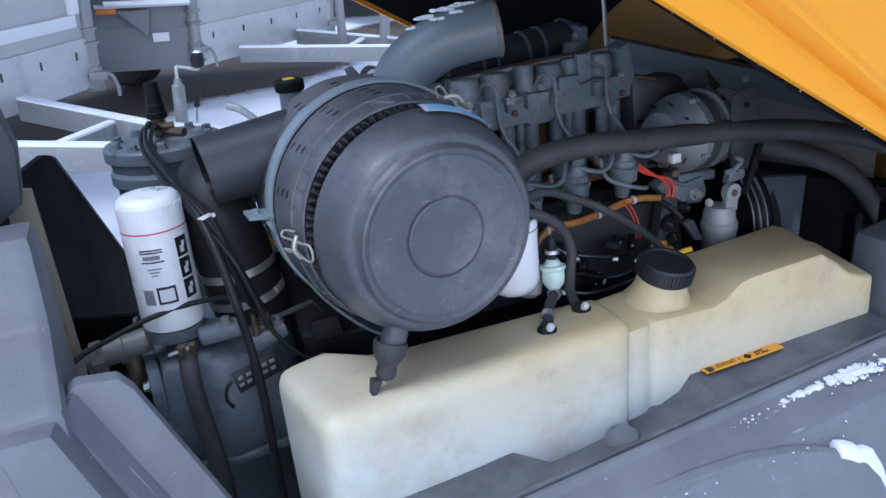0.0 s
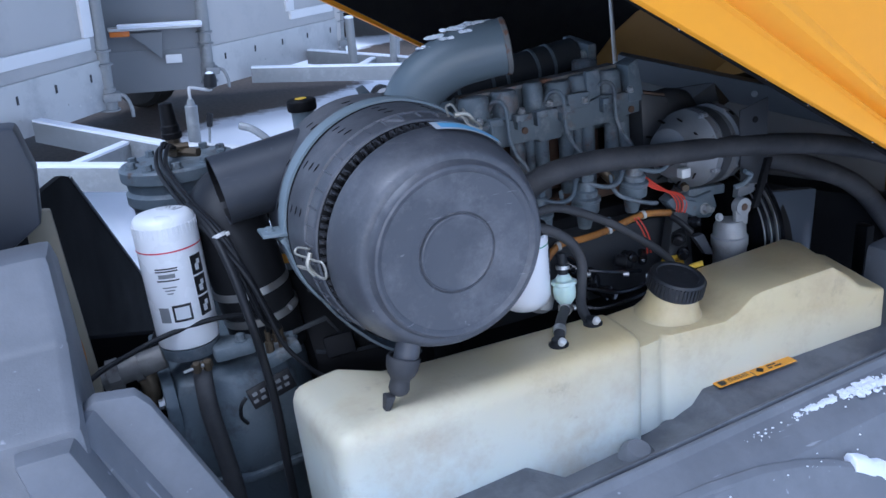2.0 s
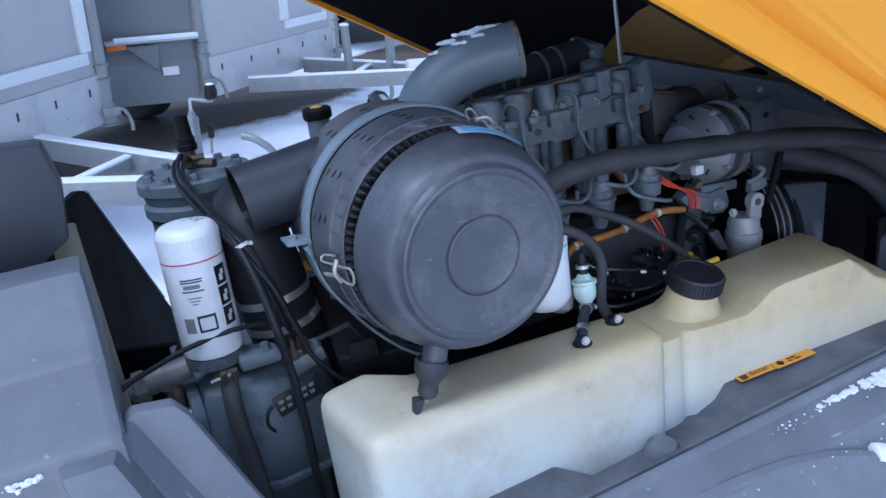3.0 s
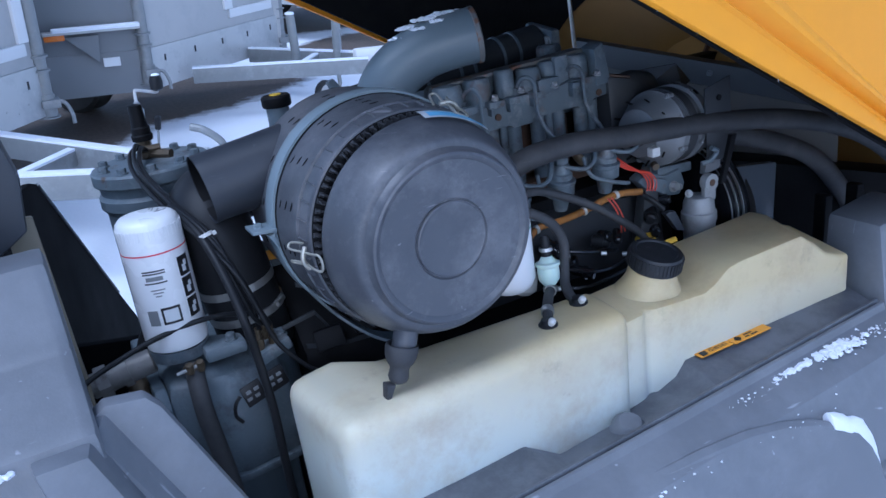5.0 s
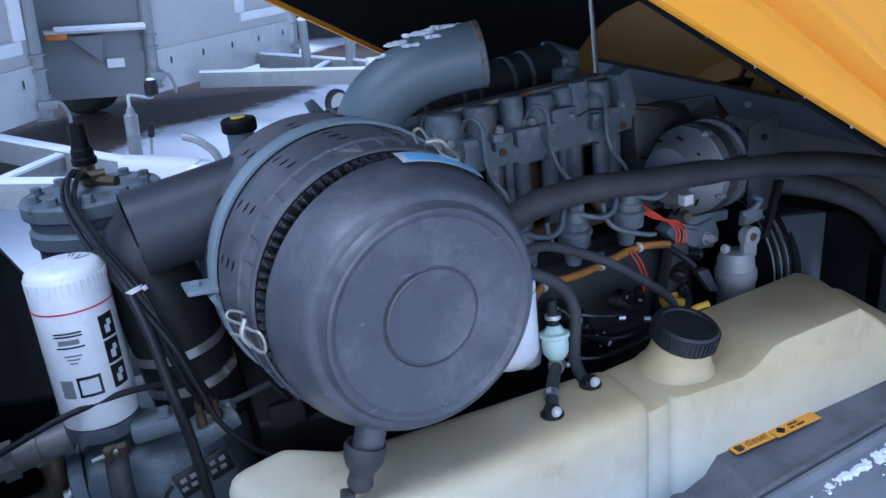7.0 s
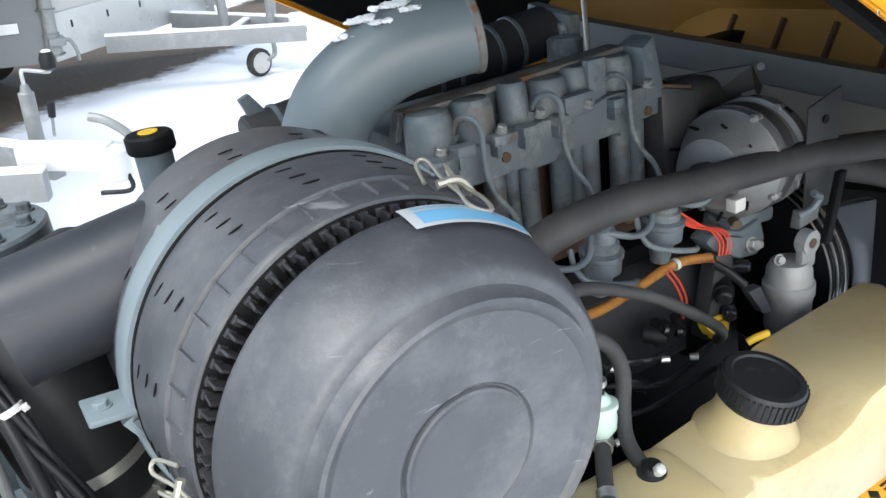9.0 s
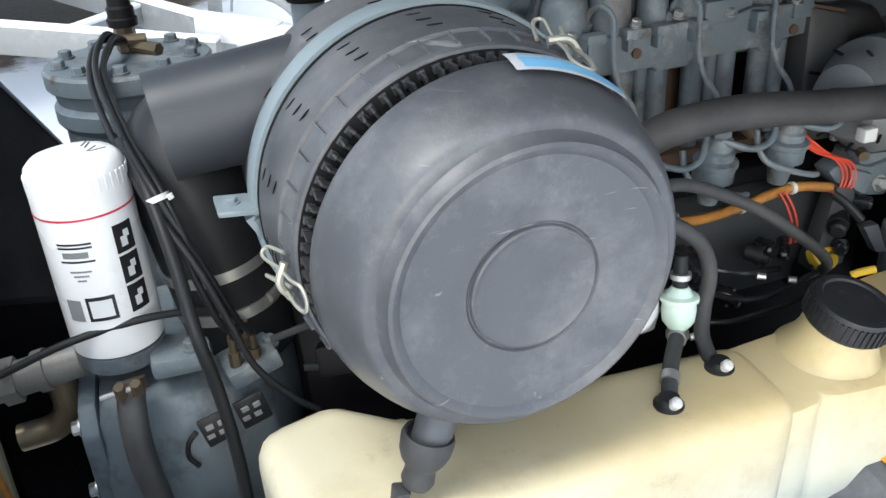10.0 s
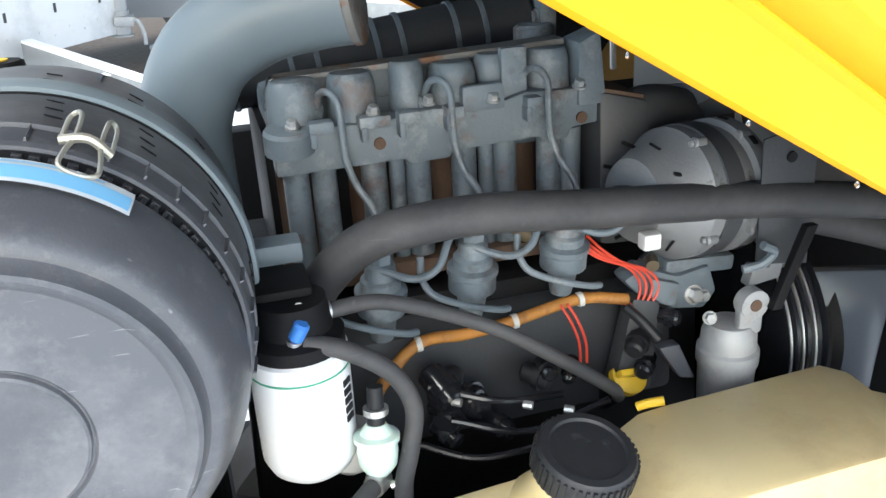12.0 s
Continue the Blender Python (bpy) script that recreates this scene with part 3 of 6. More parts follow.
def jockey(parent, x, y, z0, z1, wheel=0.0, crank=True, r=0.03):
    j = part("jack_tube", rod((x, y, z0), (x, y, z1), r, seg=16, bevel=0.004), "galv", parent)
    if crank:
        part("jack_collar", rod((x, y, z1), (x, y, z1 + 0.03), r * 0.7, r * 0.45, 16), "galv", j)
        part("crank", tube([(x, y, z1 + 0.02), (x, y, z1 + 0.075), (x + 0.015, y, z1 + 0.083), (x + 0.09, y - 0.02, z1 + 0.07), (x + 0.1, y - 0.02, z1 + 0.085)], 0.008, 8), "steel", j)
        part("crank_knob", lathe([(0, 0.014), (0.01, 0.03), (0.045, 0.032), (0.07, 0.024), (0.078, 0)], (x + 0.1, y - 0.02, z1 + 0.075), (0, 0, 1), 14), "rubber", j)
        part("knob_snow", lathe([(0, 0.02), (0.006, 0.014), (0.009, 0)], (x + 0.1, y - 0.02, z1 + 0.148), (0, 0, 1), 14), "snow", j)
    if wheel:
        part("wheel_fork", tube([(x, y, z0), (x, y, wheel + 0.04), (x - 0.1, y, wheel)], 0.018, 8, 4), "galv", j)
        w = part("jockey_wheel", lathe([(-0.025, 0.06), (-0.03, wheel - 0.02), (-0.02, wheel), (0.02, wheel), (0.03, wheel - 0.02), (0.025, 0.06)], (x - 0.12, y, wheel), (0.3, -0.95, 0), 26), "tyre", parent)
        part("wheel_rim", lathe([(-0.032, 0.0), (-0.032, 0.075), (0.032, 0.075), (0.032, 0.0)], (x - 0.12, y, wheel), (0.3, -0.95, 0), 20), "panel", w)


ta = trailer("grey box trailer with white window frame, parked on snow", (-0.66, 4.15), (0.29, 5.30), (-2.4, 5.6), 0.45,
             [((-0.1, 4.75), (0.62, 3.75)), ((-0.62, 4.10), (0.55, 3.55))], [((0.0, 3.83), (0.3, 4.17))], ((0.5, 3.72), (0.78, 3.52)), 0.06)
jockey(ta, 0.60, 4.05, 0.3, 0.665)
part("brake_lever", rod((0.655, 3.95, 0.5), (0.662, 3.95, 0.575), 0.006, seg=8), "galv", ta)
part("lever_grip", rod((0.662, 3.95, 0.575), (0.668, 3.95, 0.64), 0.014, 0.016, 12, bevel=0.004), "rubber", ta)
# its side wall, side rail and gusset wear the shade-darkened panel colour
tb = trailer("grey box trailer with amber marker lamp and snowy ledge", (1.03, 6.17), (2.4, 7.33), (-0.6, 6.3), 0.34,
             [((1.38, 6.36), (2.62, 5.92)), ((2.0, 6.95), (2.72, 6.15))], [((2.14, 6.12), (2.4, 6.46))], ((2.55, 6.02), (2.98, 6.0)), 0.58, lift=0.06, wheels=(0.3,), side="bay_shade")
jockey(tb, 2.50, 6.25, 0.25, 0.85, 0.1, crank=False)
part("drawbar_post", rod((2.20, 6.35, 0.3), (2.17, 6.35, 0.72), 0.035, seg=18, bevel=0.004), "galv", tb)
part("post_cap", lathe([(0, 0.038), (0.012, 0.036), (0.018, 0.02), (0.018, 0)], (2.17, 6.35, 0.72), (0, 0, 1), 16), "snow", tb)
part("marker_lamp", box((0.46, 6.13, 0.745), (0.13, 0.04, 0.06), 0.01), "amber", tb)
part("snow_ledge", box((0.73, 6.12, 0.782), (0.56, 0.075, 0.026), 0.008), "snow", tb)
part("ledge_sheet", box((0.7, 6.13, 0.765), (0.62, 0.09, 0.02), 0.004), "sheet", tb)
part("maker_plate", box((0.80, 6.155, 0.54), (0.11, 0.006, 0.06), 0.002), "trailer_white", tb)
part("gusset", prism([(0.52, 0.73), (0.74, 0.73), (0.72, 0.55)], "y", 6.14, 6.155, 0.002), "bay_shade", tb)
tc = trailer("pale box trailer standing farther back in the yard", (3.3, 9.2), (5.0, 9.9), (2.2, 11.5), 0.45,
             [((3.5, 9.2), (4.3, 8.2)), ((4.7, 9.7), (4.4, 8.2))], [], ((4.3, 8.3), (4.45, 7.9)), 0.1)
part("jack_post", rod((2.95, 7.35, 0.0), (2.95, 7.35, 0.70), 0.035, seg=16, bevel=0.004), "galv", tc)
part("jack_mark", rod((2.95, 7.35, 0.62), (2.95, 7.35, 0.69), 0.043, seg=16, bevel=0.004), "redpaint", tc, "red painted jack head")

# ---- machine: body ----
def loft(rings, bevel=0.004, angle=25):
    """A closed skin through rings of points."""
    bm = bmesh.new()
    rs = [[bm.verts.new(p) for p in pts] for pts in rings]
    for A, B in zip(rs, rs[1:]):
        n = len(A)
        for k in range(n):
            l = (k + 1) % n
            bm.faces.new((A[k], A[l], B[l], B[k]))
    bm.faces.new(rs[0]), bm.faces.new(rs[-1])
    bmesh.ops.recalc_face_normals(bm, faces=bm.faces)
    return soften(bm, bevel, 2, angle)


def ridge(x):
    return 0.608 + 0.0735 * (x - 0.537)


def front_body():
    t = thing("side_body", (0.9, 0.6, 0.3), "dark grey moulded side body of the compressor, scuffed and damp", "body panel", far=BODY[0], shift=BODY[1])
    shelf, outer = [], []
    for x, lip in ((0.2, 0.84), (0.505, 0.84), (0.58, 0.842), (0.624, 0.844), (0.658, 0.821), (0.693, 0.797), (0.78, 0.797), (0.896, 0.805), (0.928, 0.822), (0.962, 0.85), (1.0, 0.851), (1.2, 0.850), (1.31, 0.849), (1.37, 0.848)):
        y = ridge(x)
        q = 0.0 if x < 1.2 else (x - 1.2) / 0.17
        inner = 0.708 + 0.02 * (x - 0.5) + (0.012 if x > 0.95 else 0.048 if x > 0.85 else 0.026 if x > 0.7 else 0.0)
        shelf.append([(x, inner + 0.015, 0.55), (x, inner + 0.012, lip), (x, inner, lip + 0.001), (x, y + 0.017, 0.833 if lip > 0.83 else 0.822), (x, y + 0.012, 0.8345), (x, y + 0.009, 0.8415), (x, y + 0.004, 0.842), (x, y + 0.002, 0.836), (x, y + 0.002, 0.55)])
        outer.append([(x, y + 0.0019, 0.55), (x, y + 0.0015, 0.8355), (x, y - 0.001, 0.8355), (x, y - 0.003, 0.8405), (x, y - 0.009, 0.8395), (x, y - 0.012, 0.827), (x - 0.012 * q, y - 0.036, 0.819),
                      (x - 0.03 * q, y - 0.075, 0.800), (x - 0.08 * q, y - 0.105, 0.73), (x - 0.14 * q, y - 0.125, 0.62), (x - 0.2 * q, y - 0.13, 0.42), (x - 0.2 * q, y + 0.0019, 0.42)])
    part("shelf", loft(shelf, 0.0014, 28), "damp", t, "damp blotched shelf beside the tank")
    part("ledge", loft(outer, 0.0016, 28), "body", t)
    part("end_post", hexa([(1.38, 0.66, 0.80), (1.53, 0.66, 0.80), (1.53, 0.80, 0.80), (1.38, 0.80, 0.80), (1.405, 0.70, 0.965), (1.53, 0.70, 0.98), (1.53, 0.81, 0.98), (1.405, 0.81, 0.965)], 0.012), "body", t)
    part("knob", lathe([(0, 0.03), (0.03, 0.026), (0.04, 0.017), (0.042, 0)], (0.80, 0.685, 0.79), (0, -0.35, 1), 20), "body", t)
    rings = []
    for x, y, z in ((0.60, 0.567, 0.806), (0.73, 0.572, 0.811), (0.84, 0.571, 0.812), (0.93, 0.568, 0.808), (1.0, 0.562, 0.797), (1.055, 0.553, 0.782), (1.10, 0.546, 0.763), (1.14, 0.542, 0.735), (1.17, 0.541, 0.70), (1.195, 0.54, 0.655), (1.21, 0.54, 0.60), (1.22, 0.54, 0.52)):
        rings.append([(x - 0.005, y + 0.06, z - 0.06), (x, y + 0.012, z - 0.006), (x, y, z), (x, y - 0.01, z - 0.006), (x, y - 0.028, z - 0.05), (x, y - 0.04, z - 0.12), (x, y - 0.045, 0.40), (x - 0.005, y + 0.06, 0.40)])
    part("mudguard", loft(rings, 0.006, 30), "body", t, smooth=45)
    part("mudguard_end", hexa([(1.195, 0.515, 0.575), (1.245, 0.525, 0.58), (1.245, 0.575, 0.58), (1.195, 0.575, 0.575), (1.195, 0.52, 0.64), (1.235, 0.53, 0.635), (1.235, 0.575, 0.635), (1.195, 0.575, 0.64)], 0.012, 3), "body", t)
    part("side_sticker", hexa([(1.285, 0.582, 0.70), (1.312, 0.582, 0.725), (1.312, 0.584, 0.725), (1.285, 0.584, 0.70), (1.285, 0.574, 0.72), (1.312, 0.574, 0.745), (1.312, 0.576, 0.745), (1.285, 0.576, 0.72)], 0), "orange_label", t)


def left_end():
    t = thing("end_bulkhead", (0.0, 0.7, 0.5), "dark grey moulded end bulkhead with stepped edges, scuffed", "body panel")
    prof = [(0.95, 0.5), (0.95, 1.24), (0.90, 1.27), (0.80, 1.279), (0.768, 1.185), (0.64, 1.137), (0.61, 1.0), (0.61, 0.5)]
    part("outer_shell", loft([[(x, y, z) for y, z in prof] for x in (-0.5, 0.08, 0.097)], 0.012), "body", t)
    part("step", prism([(0.05, 0.5), (0.08, 1.12), (0.109, 1.138), (0.152, 1.132), (0.165, 1.115), (0.234, 0.946), (0.42, 0.5)], "y", 0.69, 0.716, 0.007), "body", t)
    part("step_shoulder", hexa([(0.05, 0.691, 0.5), (0.05, 0.691, 1.13), (0.108, 0.691, 1.13), (0.172, 0.691, 0.976), (0.36, 0.691, 0.5),
                                (0.05, 0.655, 0.5), (0.05, 0.655, 1.122), (0.09, 0.655, 1.122), (0.152, 0.655, 0.982), (0.34, 0.655, 0.5)], 0.004), "body", t)
    part("lower_step", hexa([(0.026, 0.66, 1.128), (0.09, 0.66, 1.128), (0.124, 0.66, 1.03), (0.33, 0.66, 0.5), (0.20, 0.66, 0.5), (0.036, 0.66, 1.06),
                             (0.031, 0.606, 1.132), (0.082, 0.606, 1.132), (0.114, 0.606, 1.04), (0.31, 0.606, 0.5), (0.21, 0.606, 0.5), (0.043, 0.606, 1.06)], 0.006), "body", t)
    b = thing("baffle_plate", (0.1, 1.5, 0.5), "black sound baffle plate with a sloping edge", "panel")
    prof = [(-0.06, 0.98, 0.45), (0.30, 2.20, 0.45), (0.27, 2.05, 0.68), (0.222, 1.90, 0.843), (0.117, 1.523, 1.222), (0.105, 1.48, 1.235), (-0.02, 1.05, 1.235)]
    # plate and cross wall: the shadow they stand in is part of their colour
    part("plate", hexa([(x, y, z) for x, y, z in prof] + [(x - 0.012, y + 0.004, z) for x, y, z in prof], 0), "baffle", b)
    part("plate_edge", tube([(0.222, 1.90, 0.843), (0.117, 1.523, 1.222)], 0.0035, 8, 2), "casting", b)
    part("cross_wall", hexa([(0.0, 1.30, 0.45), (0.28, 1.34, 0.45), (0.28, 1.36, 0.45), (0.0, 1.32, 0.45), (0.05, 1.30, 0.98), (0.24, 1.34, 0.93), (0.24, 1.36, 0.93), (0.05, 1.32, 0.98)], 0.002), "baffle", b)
    c = thing("cabinet_edge", (0.0, 1.0, 0.5), "dark cabinet upright with a tan painted inner edge", "panel")
    part("upright", prism([(-0.2, 1.42), (0.085, 1.40), (0.096, 1.34), (0.086, 1.27), (0.03, 1.235), (-0.2, 1.2)], "y", 0.98, 1.05, 0.008), "plastic", c)
    part("inner_edge", prism([(0.03, 0.5), (0.088, 0.5), (0.102, 1.0), (0.096, 1.27), (0.06, 1.275)], "y", 1.06, 1.075, 0.003), "olive", c, "tan painted steel edge")
    part("strap", tube([(0.075, 1.05, 1.12), (0.087, 1.05, 1.06), (0.083, 1.05, 1.0), (0.088, 1.05, 0.94), (0.098, 1.045, 0.85), (0.115, 1.04, 0.7)], 0.0048, 8, 6), "loom", c, "orange cable sleeve")
    e = thing("pipe_elbow", (0.15, 1.1, 0.88), "dull zinc pipe fitting above a tarnished brass elbow", "fitting")
    part("fitting", join(rod((0.10, 1.105, 0.977), (0.20, 1.10, 0.992), 0.02, seg=18, bevel=0.003), rod((0.112, 1.105, 0.979), (0.13, 1.104, 0.981), 0.026, seg=6), rod((0.15, 1.104, 0.984), (0.162, 1.103, 0.986), 0.024, seg=24)), "dull_zinc", e)
    part("elbow", tube([(0.165, 1.11, 0.97), (0.168, 1.11, 0.93), (0.15, 1.11, 0.905), (0.11, 1.11, 0.90)], 0.016, 18, 6), "old_brass", e, "tarnished brass elbow")


def floor_and_back():
    t = thing("chassis_tray", (0.8, 1.2, 0.45), "black chassis tray under the engine", "chassis")
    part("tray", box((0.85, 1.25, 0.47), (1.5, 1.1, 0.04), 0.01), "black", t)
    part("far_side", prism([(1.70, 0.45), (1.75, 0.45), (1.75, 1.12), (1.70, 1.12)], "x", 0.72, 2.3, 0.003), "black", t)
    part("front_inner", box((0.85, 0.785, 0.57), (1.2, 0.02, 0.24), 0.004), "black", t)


def running_gear():
    """Axle, wheels and prop leg that carry the machine, under the mudguards."""
    t = thing("running_gear", (0.9, 1.2, 0.0), "black axle with tyres under the machine", "chassis", frame_of=YARD)
    for y in (0.66, 1.66):
        c = Vector((0.87, y, 0.27))
        w = part("wheel", lathe([(-0.07, 0.15), (-0.08, 0.24), (-0.06, 0.27), (0.06, 0.27), (0.08, 0.24), (0.07, 0.15)], c, (0, 1, 0), 36), "tyre", t)
        part("rim", lathe([(-0.06, 0.0), (-0.05, 0.15), (0.05, 0.15), (0.06, 0.0)], c, (0, 1, 0), 24), "galv", w)
    part("axle", rod((0.87, 0.66, 0.27), (0.87, 1.66, 0.27), 0.035, seg=16), "black", t)
    part("frame_rail", box((0.75, 1.15, 0.34), (1.3, 0.7, 0.12), 0.01), "black", t)
    part("prop_leg", rod((0.25, 1.2, 0.0), (0.25, 1.2, 0.35), 0.03, seg=16), "galv", t)
    part("prop_leg", rod((1.35, 1.2, 0.0), (1.35, 1.2, 0.35), 0.03, seg=16), "galv", t)


# ---- canopy hood, hinged at its tail end and propped open ----
HINGE = (1.62, 0.988)
RIBS = (1.334, 1.467, 1.602, 1.743, 1.928)
OPEN = math.degrees(math.atan(0.592))


def hood():
    t = thing("canopy_hood", (HINGE[0], 1.3, HINGE[1]), "bright yellow moulded canopy hood propped open, ochre inside", "hood")
    c, s = math.cos(radians(OPEN)), math.sin(radians(OPEN))
    def place(u, y, v):
        return (HINGE[0] - u * c + v * s, y, HINGE[1] + u * s + v * c)
    def skin(profile, us, thick, bevel=0.004):
        bm = bmesh.new()
        rows = []
        last = len(profile) - 1
        for u in us:
            f = 0.06 + 0.94 * max(0, u) / 1.2
            g = lambda v: v * min(f, 1.15) if v < 0.2 else v
            outer = [bm.verts.new(place(u, y, g(v))) for y, v in profile]
            inner = [bm.verts.new(place(u, y + (thick if y < 1.36 else -thick), g(v) - (thick if v > 0.2 else 0))) for k, (y, v) in enumerate(profile)]
            rows.append((outer, inner))
        for (o0, i0), (o1, i1) in zip(rows, rows[1:]):
            for A, B in ((o0, o1), (i0, i1)):
                for k in range(last):
                    bm.faces.new((A[k], A[k + 1], B[k + 1], B[k]))
            for k in (0, -1):
                bm.faces.new((o0[k], o1[k], i1[k], i0[k]))
        for O, I in (rows[0], rows[-1]):
            for k in range(last):
                bm.faces.new((O[k], O[k + 1], I[k + 1], I[k]))
        bmesh.ops.recalc_face_normals(bm, faces=bm.faces)
        return soften(bm, bevel, 2, 24)
    W = 2.72
    near = [(0.654, 0.0), (0.648, -0.002), (0.644, 0.002), (0.645, 0.02), (0.649, 0.045), (0.651, 0.066), (0.646, 0.074), (0.648, 0.078), (0.662, 0.081), (0.656, 0.10), (0.642, 0.122), (0.645, 0.14), (0.660, 0.17), (0.685, 0.22), (0.73, 0.30), (0.80, 0.37), (0.88, 0.41), (1.36, 0.43)]
    far = [(W - y, v) for y, v in reversed(near[:-1])]
    us = list(np.linspace(-0.3, 1.7, 9))
    part("shell", skin(near + far, us, 0.006, 0.0022), "yellow", t, smooth=70)
    inner = [(0.69, 0.012), (0.72, 0.2), (0.76, 0.29), (0.82, 0.35), (0.90, 0.385), (1.36, 0.405)]
    inner += [(W - y, v) for y, v in reversed(inner[:-1])]
    part("lining", skin(inner, list(np.linspace(-0.3, 0.1, 3)), 0.01, 0.0), "ochre", t, "ochre moulded lining")
    part("foam_lining", skin(inner, list(np.linspace(0.1, 1.7, 7)), 0.014, 0.0), "foam", t, "black sound foam lining")
    part("tail_panel", hexa([place(-0.3, 0.72, 0.0), place(-0.3, W - 0.72, 0.0), place(-0.29, W - 0.72, 0.0), place(-0.29, 0.72, 0.0),
                             place(-0.3, 0.82, 0.42), place(-0.3, W - 0.82, 0.42), place(-0.29, W - 0.82, 0.42), place(-0.29, 0.82, 0.42)], 0), "ochre", t)
    for y in RIBS:
        part("inner_rib", hexa([place(-0.29, y - 0.006, 0.02), place(-0.29, y + 0.006, 0.02), place(-0.278, y + 0.004, 0.02), place(-0.278, y - 0.004, 0.02),
                                place(-0.29, y - 0.006, 0.36), place(-0.29, y + 0.006, 0.36), place(-0.278, y + 0.004, 0.36), place(-0.278, y - 0.004, 0.36)], 0), "rust", t)
    # melt water along the near edge
    rnd = random.Random(4)
    for k in range(10):
        u = 0.3 + 0.1 * k + rnd.uniform(-0.03, 0.03)
        r = rnd.uniform(0.3, 0.55)
        part("water_drop", lathe([(-0.005 * r, 0), (-0.0035 * r, 0.0022 * r), (-0.001, 0.003 * r), (0.001, 0.002 * r), (0.002, 0)], place(u, 0.649, -0.004), (0, 0, 1), 8), "water", t)


# ---- fuel tank ----
def fuel_tank():
    t = thing("fuel_tank", (0.86, 0.8, 0.5), "yellowed translucent plastic fuel tank with rounded edges", "fuel tank")
    def taper(poly, z0, z1, k, bevel):
        cx = sum(p[0] for p in poly) / len(poly)
        cy = sum(p[1] for p in poly) / len(poly)
        lo = [(cx + (x - cx) * k, cy + (y - cy) * k, z0) for x, y in poly]
        return hexa(lo + [(x, y, z1) for x, y in poly], bevel, 4)
    left = taper([(0.350, 0.925), (0.372, 0.728), (0.876, 0.748), (0.886, 0.872), (0.505, 0.892), (0.438, 0.952)], 0.5, 0.972, 0.97, 0.034)
    rings = []
    for x, yf, yb, zf, zb in ((0.850, 0.764, 0.874, 0.945, 0.955), (0.888, 0.764, 0.877, 0.945, 0.955), (0.912, 0.767, 0.879, 0.945, 0.955), (0.924, 0.777, 0.880, 0.945, 0.955), (0.938, 0.769, 0.881, 0.945, 0.955), (0.965, 0.765, 0.884, 0.945, 0.955),
                               (1.045, 0.765, 0.90, 0.940, 0.957), (1.070, 0.764, 0.912, 0.950, 0.960), (1.100, 0.764, 0.925, 0.970, 0.964), (1.125, 0.764, 0.926, 0.974, 0.966), (1.280, 0.766, 0.924, 0.976, 0.974),
                               (1.320, 0.767, 0.924, 0.948, 0.976), (1.352, 0.768, 0.918, 0.920, 0.964), (1.385, 0.768, 0.912, 0.906, 0.936), (1.415, 0.769, 0.908, 0.900, 0.925)):
        rings.append([(x, yf + 0.004, 0.5), (x, yf, zf), (x, yb, zb), (x, yb, 0.5)])
    right = loft(rings, 0.026, 30)
    neck = lathe([(-0.03, 0.062), (-0.004, 0.062), (0.002, 0.058), (0.008, 0.053), (0.016, 0.048), (0.028, 0.043), (0.048, 0.040)], (0.985, 0.834, 0.944), (0.10, -0.12, 1), 36)
    part("tank_body", join(left, right, neck), "tank", t, smooth=50)
    tip = Vector((0.12, -0.24, 1)).normalized()
    foot = Vector((0.991, 0.829, 0.988))
    cap = part("filler_cap", lathe([(0, 0.044), (0.003, 0.0465), (0.026, 0.0455), (0.0305, 0.043), (0.031, 0.036), (0.0285, 0.034), (0.0285, 0)], foot, tip, 44), "captop", t, "black ribbed plastic filler cap")
    turn = axis_matrix(foot, tip)
    for k in range(44):
        rib = box((0, 0, 0), (0.003, 0.0032, 0.022), 0)
        bmesh.ops.transform(rib, matrix=turn @ Matrix.Rotation(2 * math.pi * k / 44, 4, "Z") @ Matrix.Translation((0.0462, 0, 0.015)), verts=rib.verts)
        part("grip_rib", rib, "captop", cap, smooth=0)


# ---- air filter ----
AF = (0.567, 1.187)


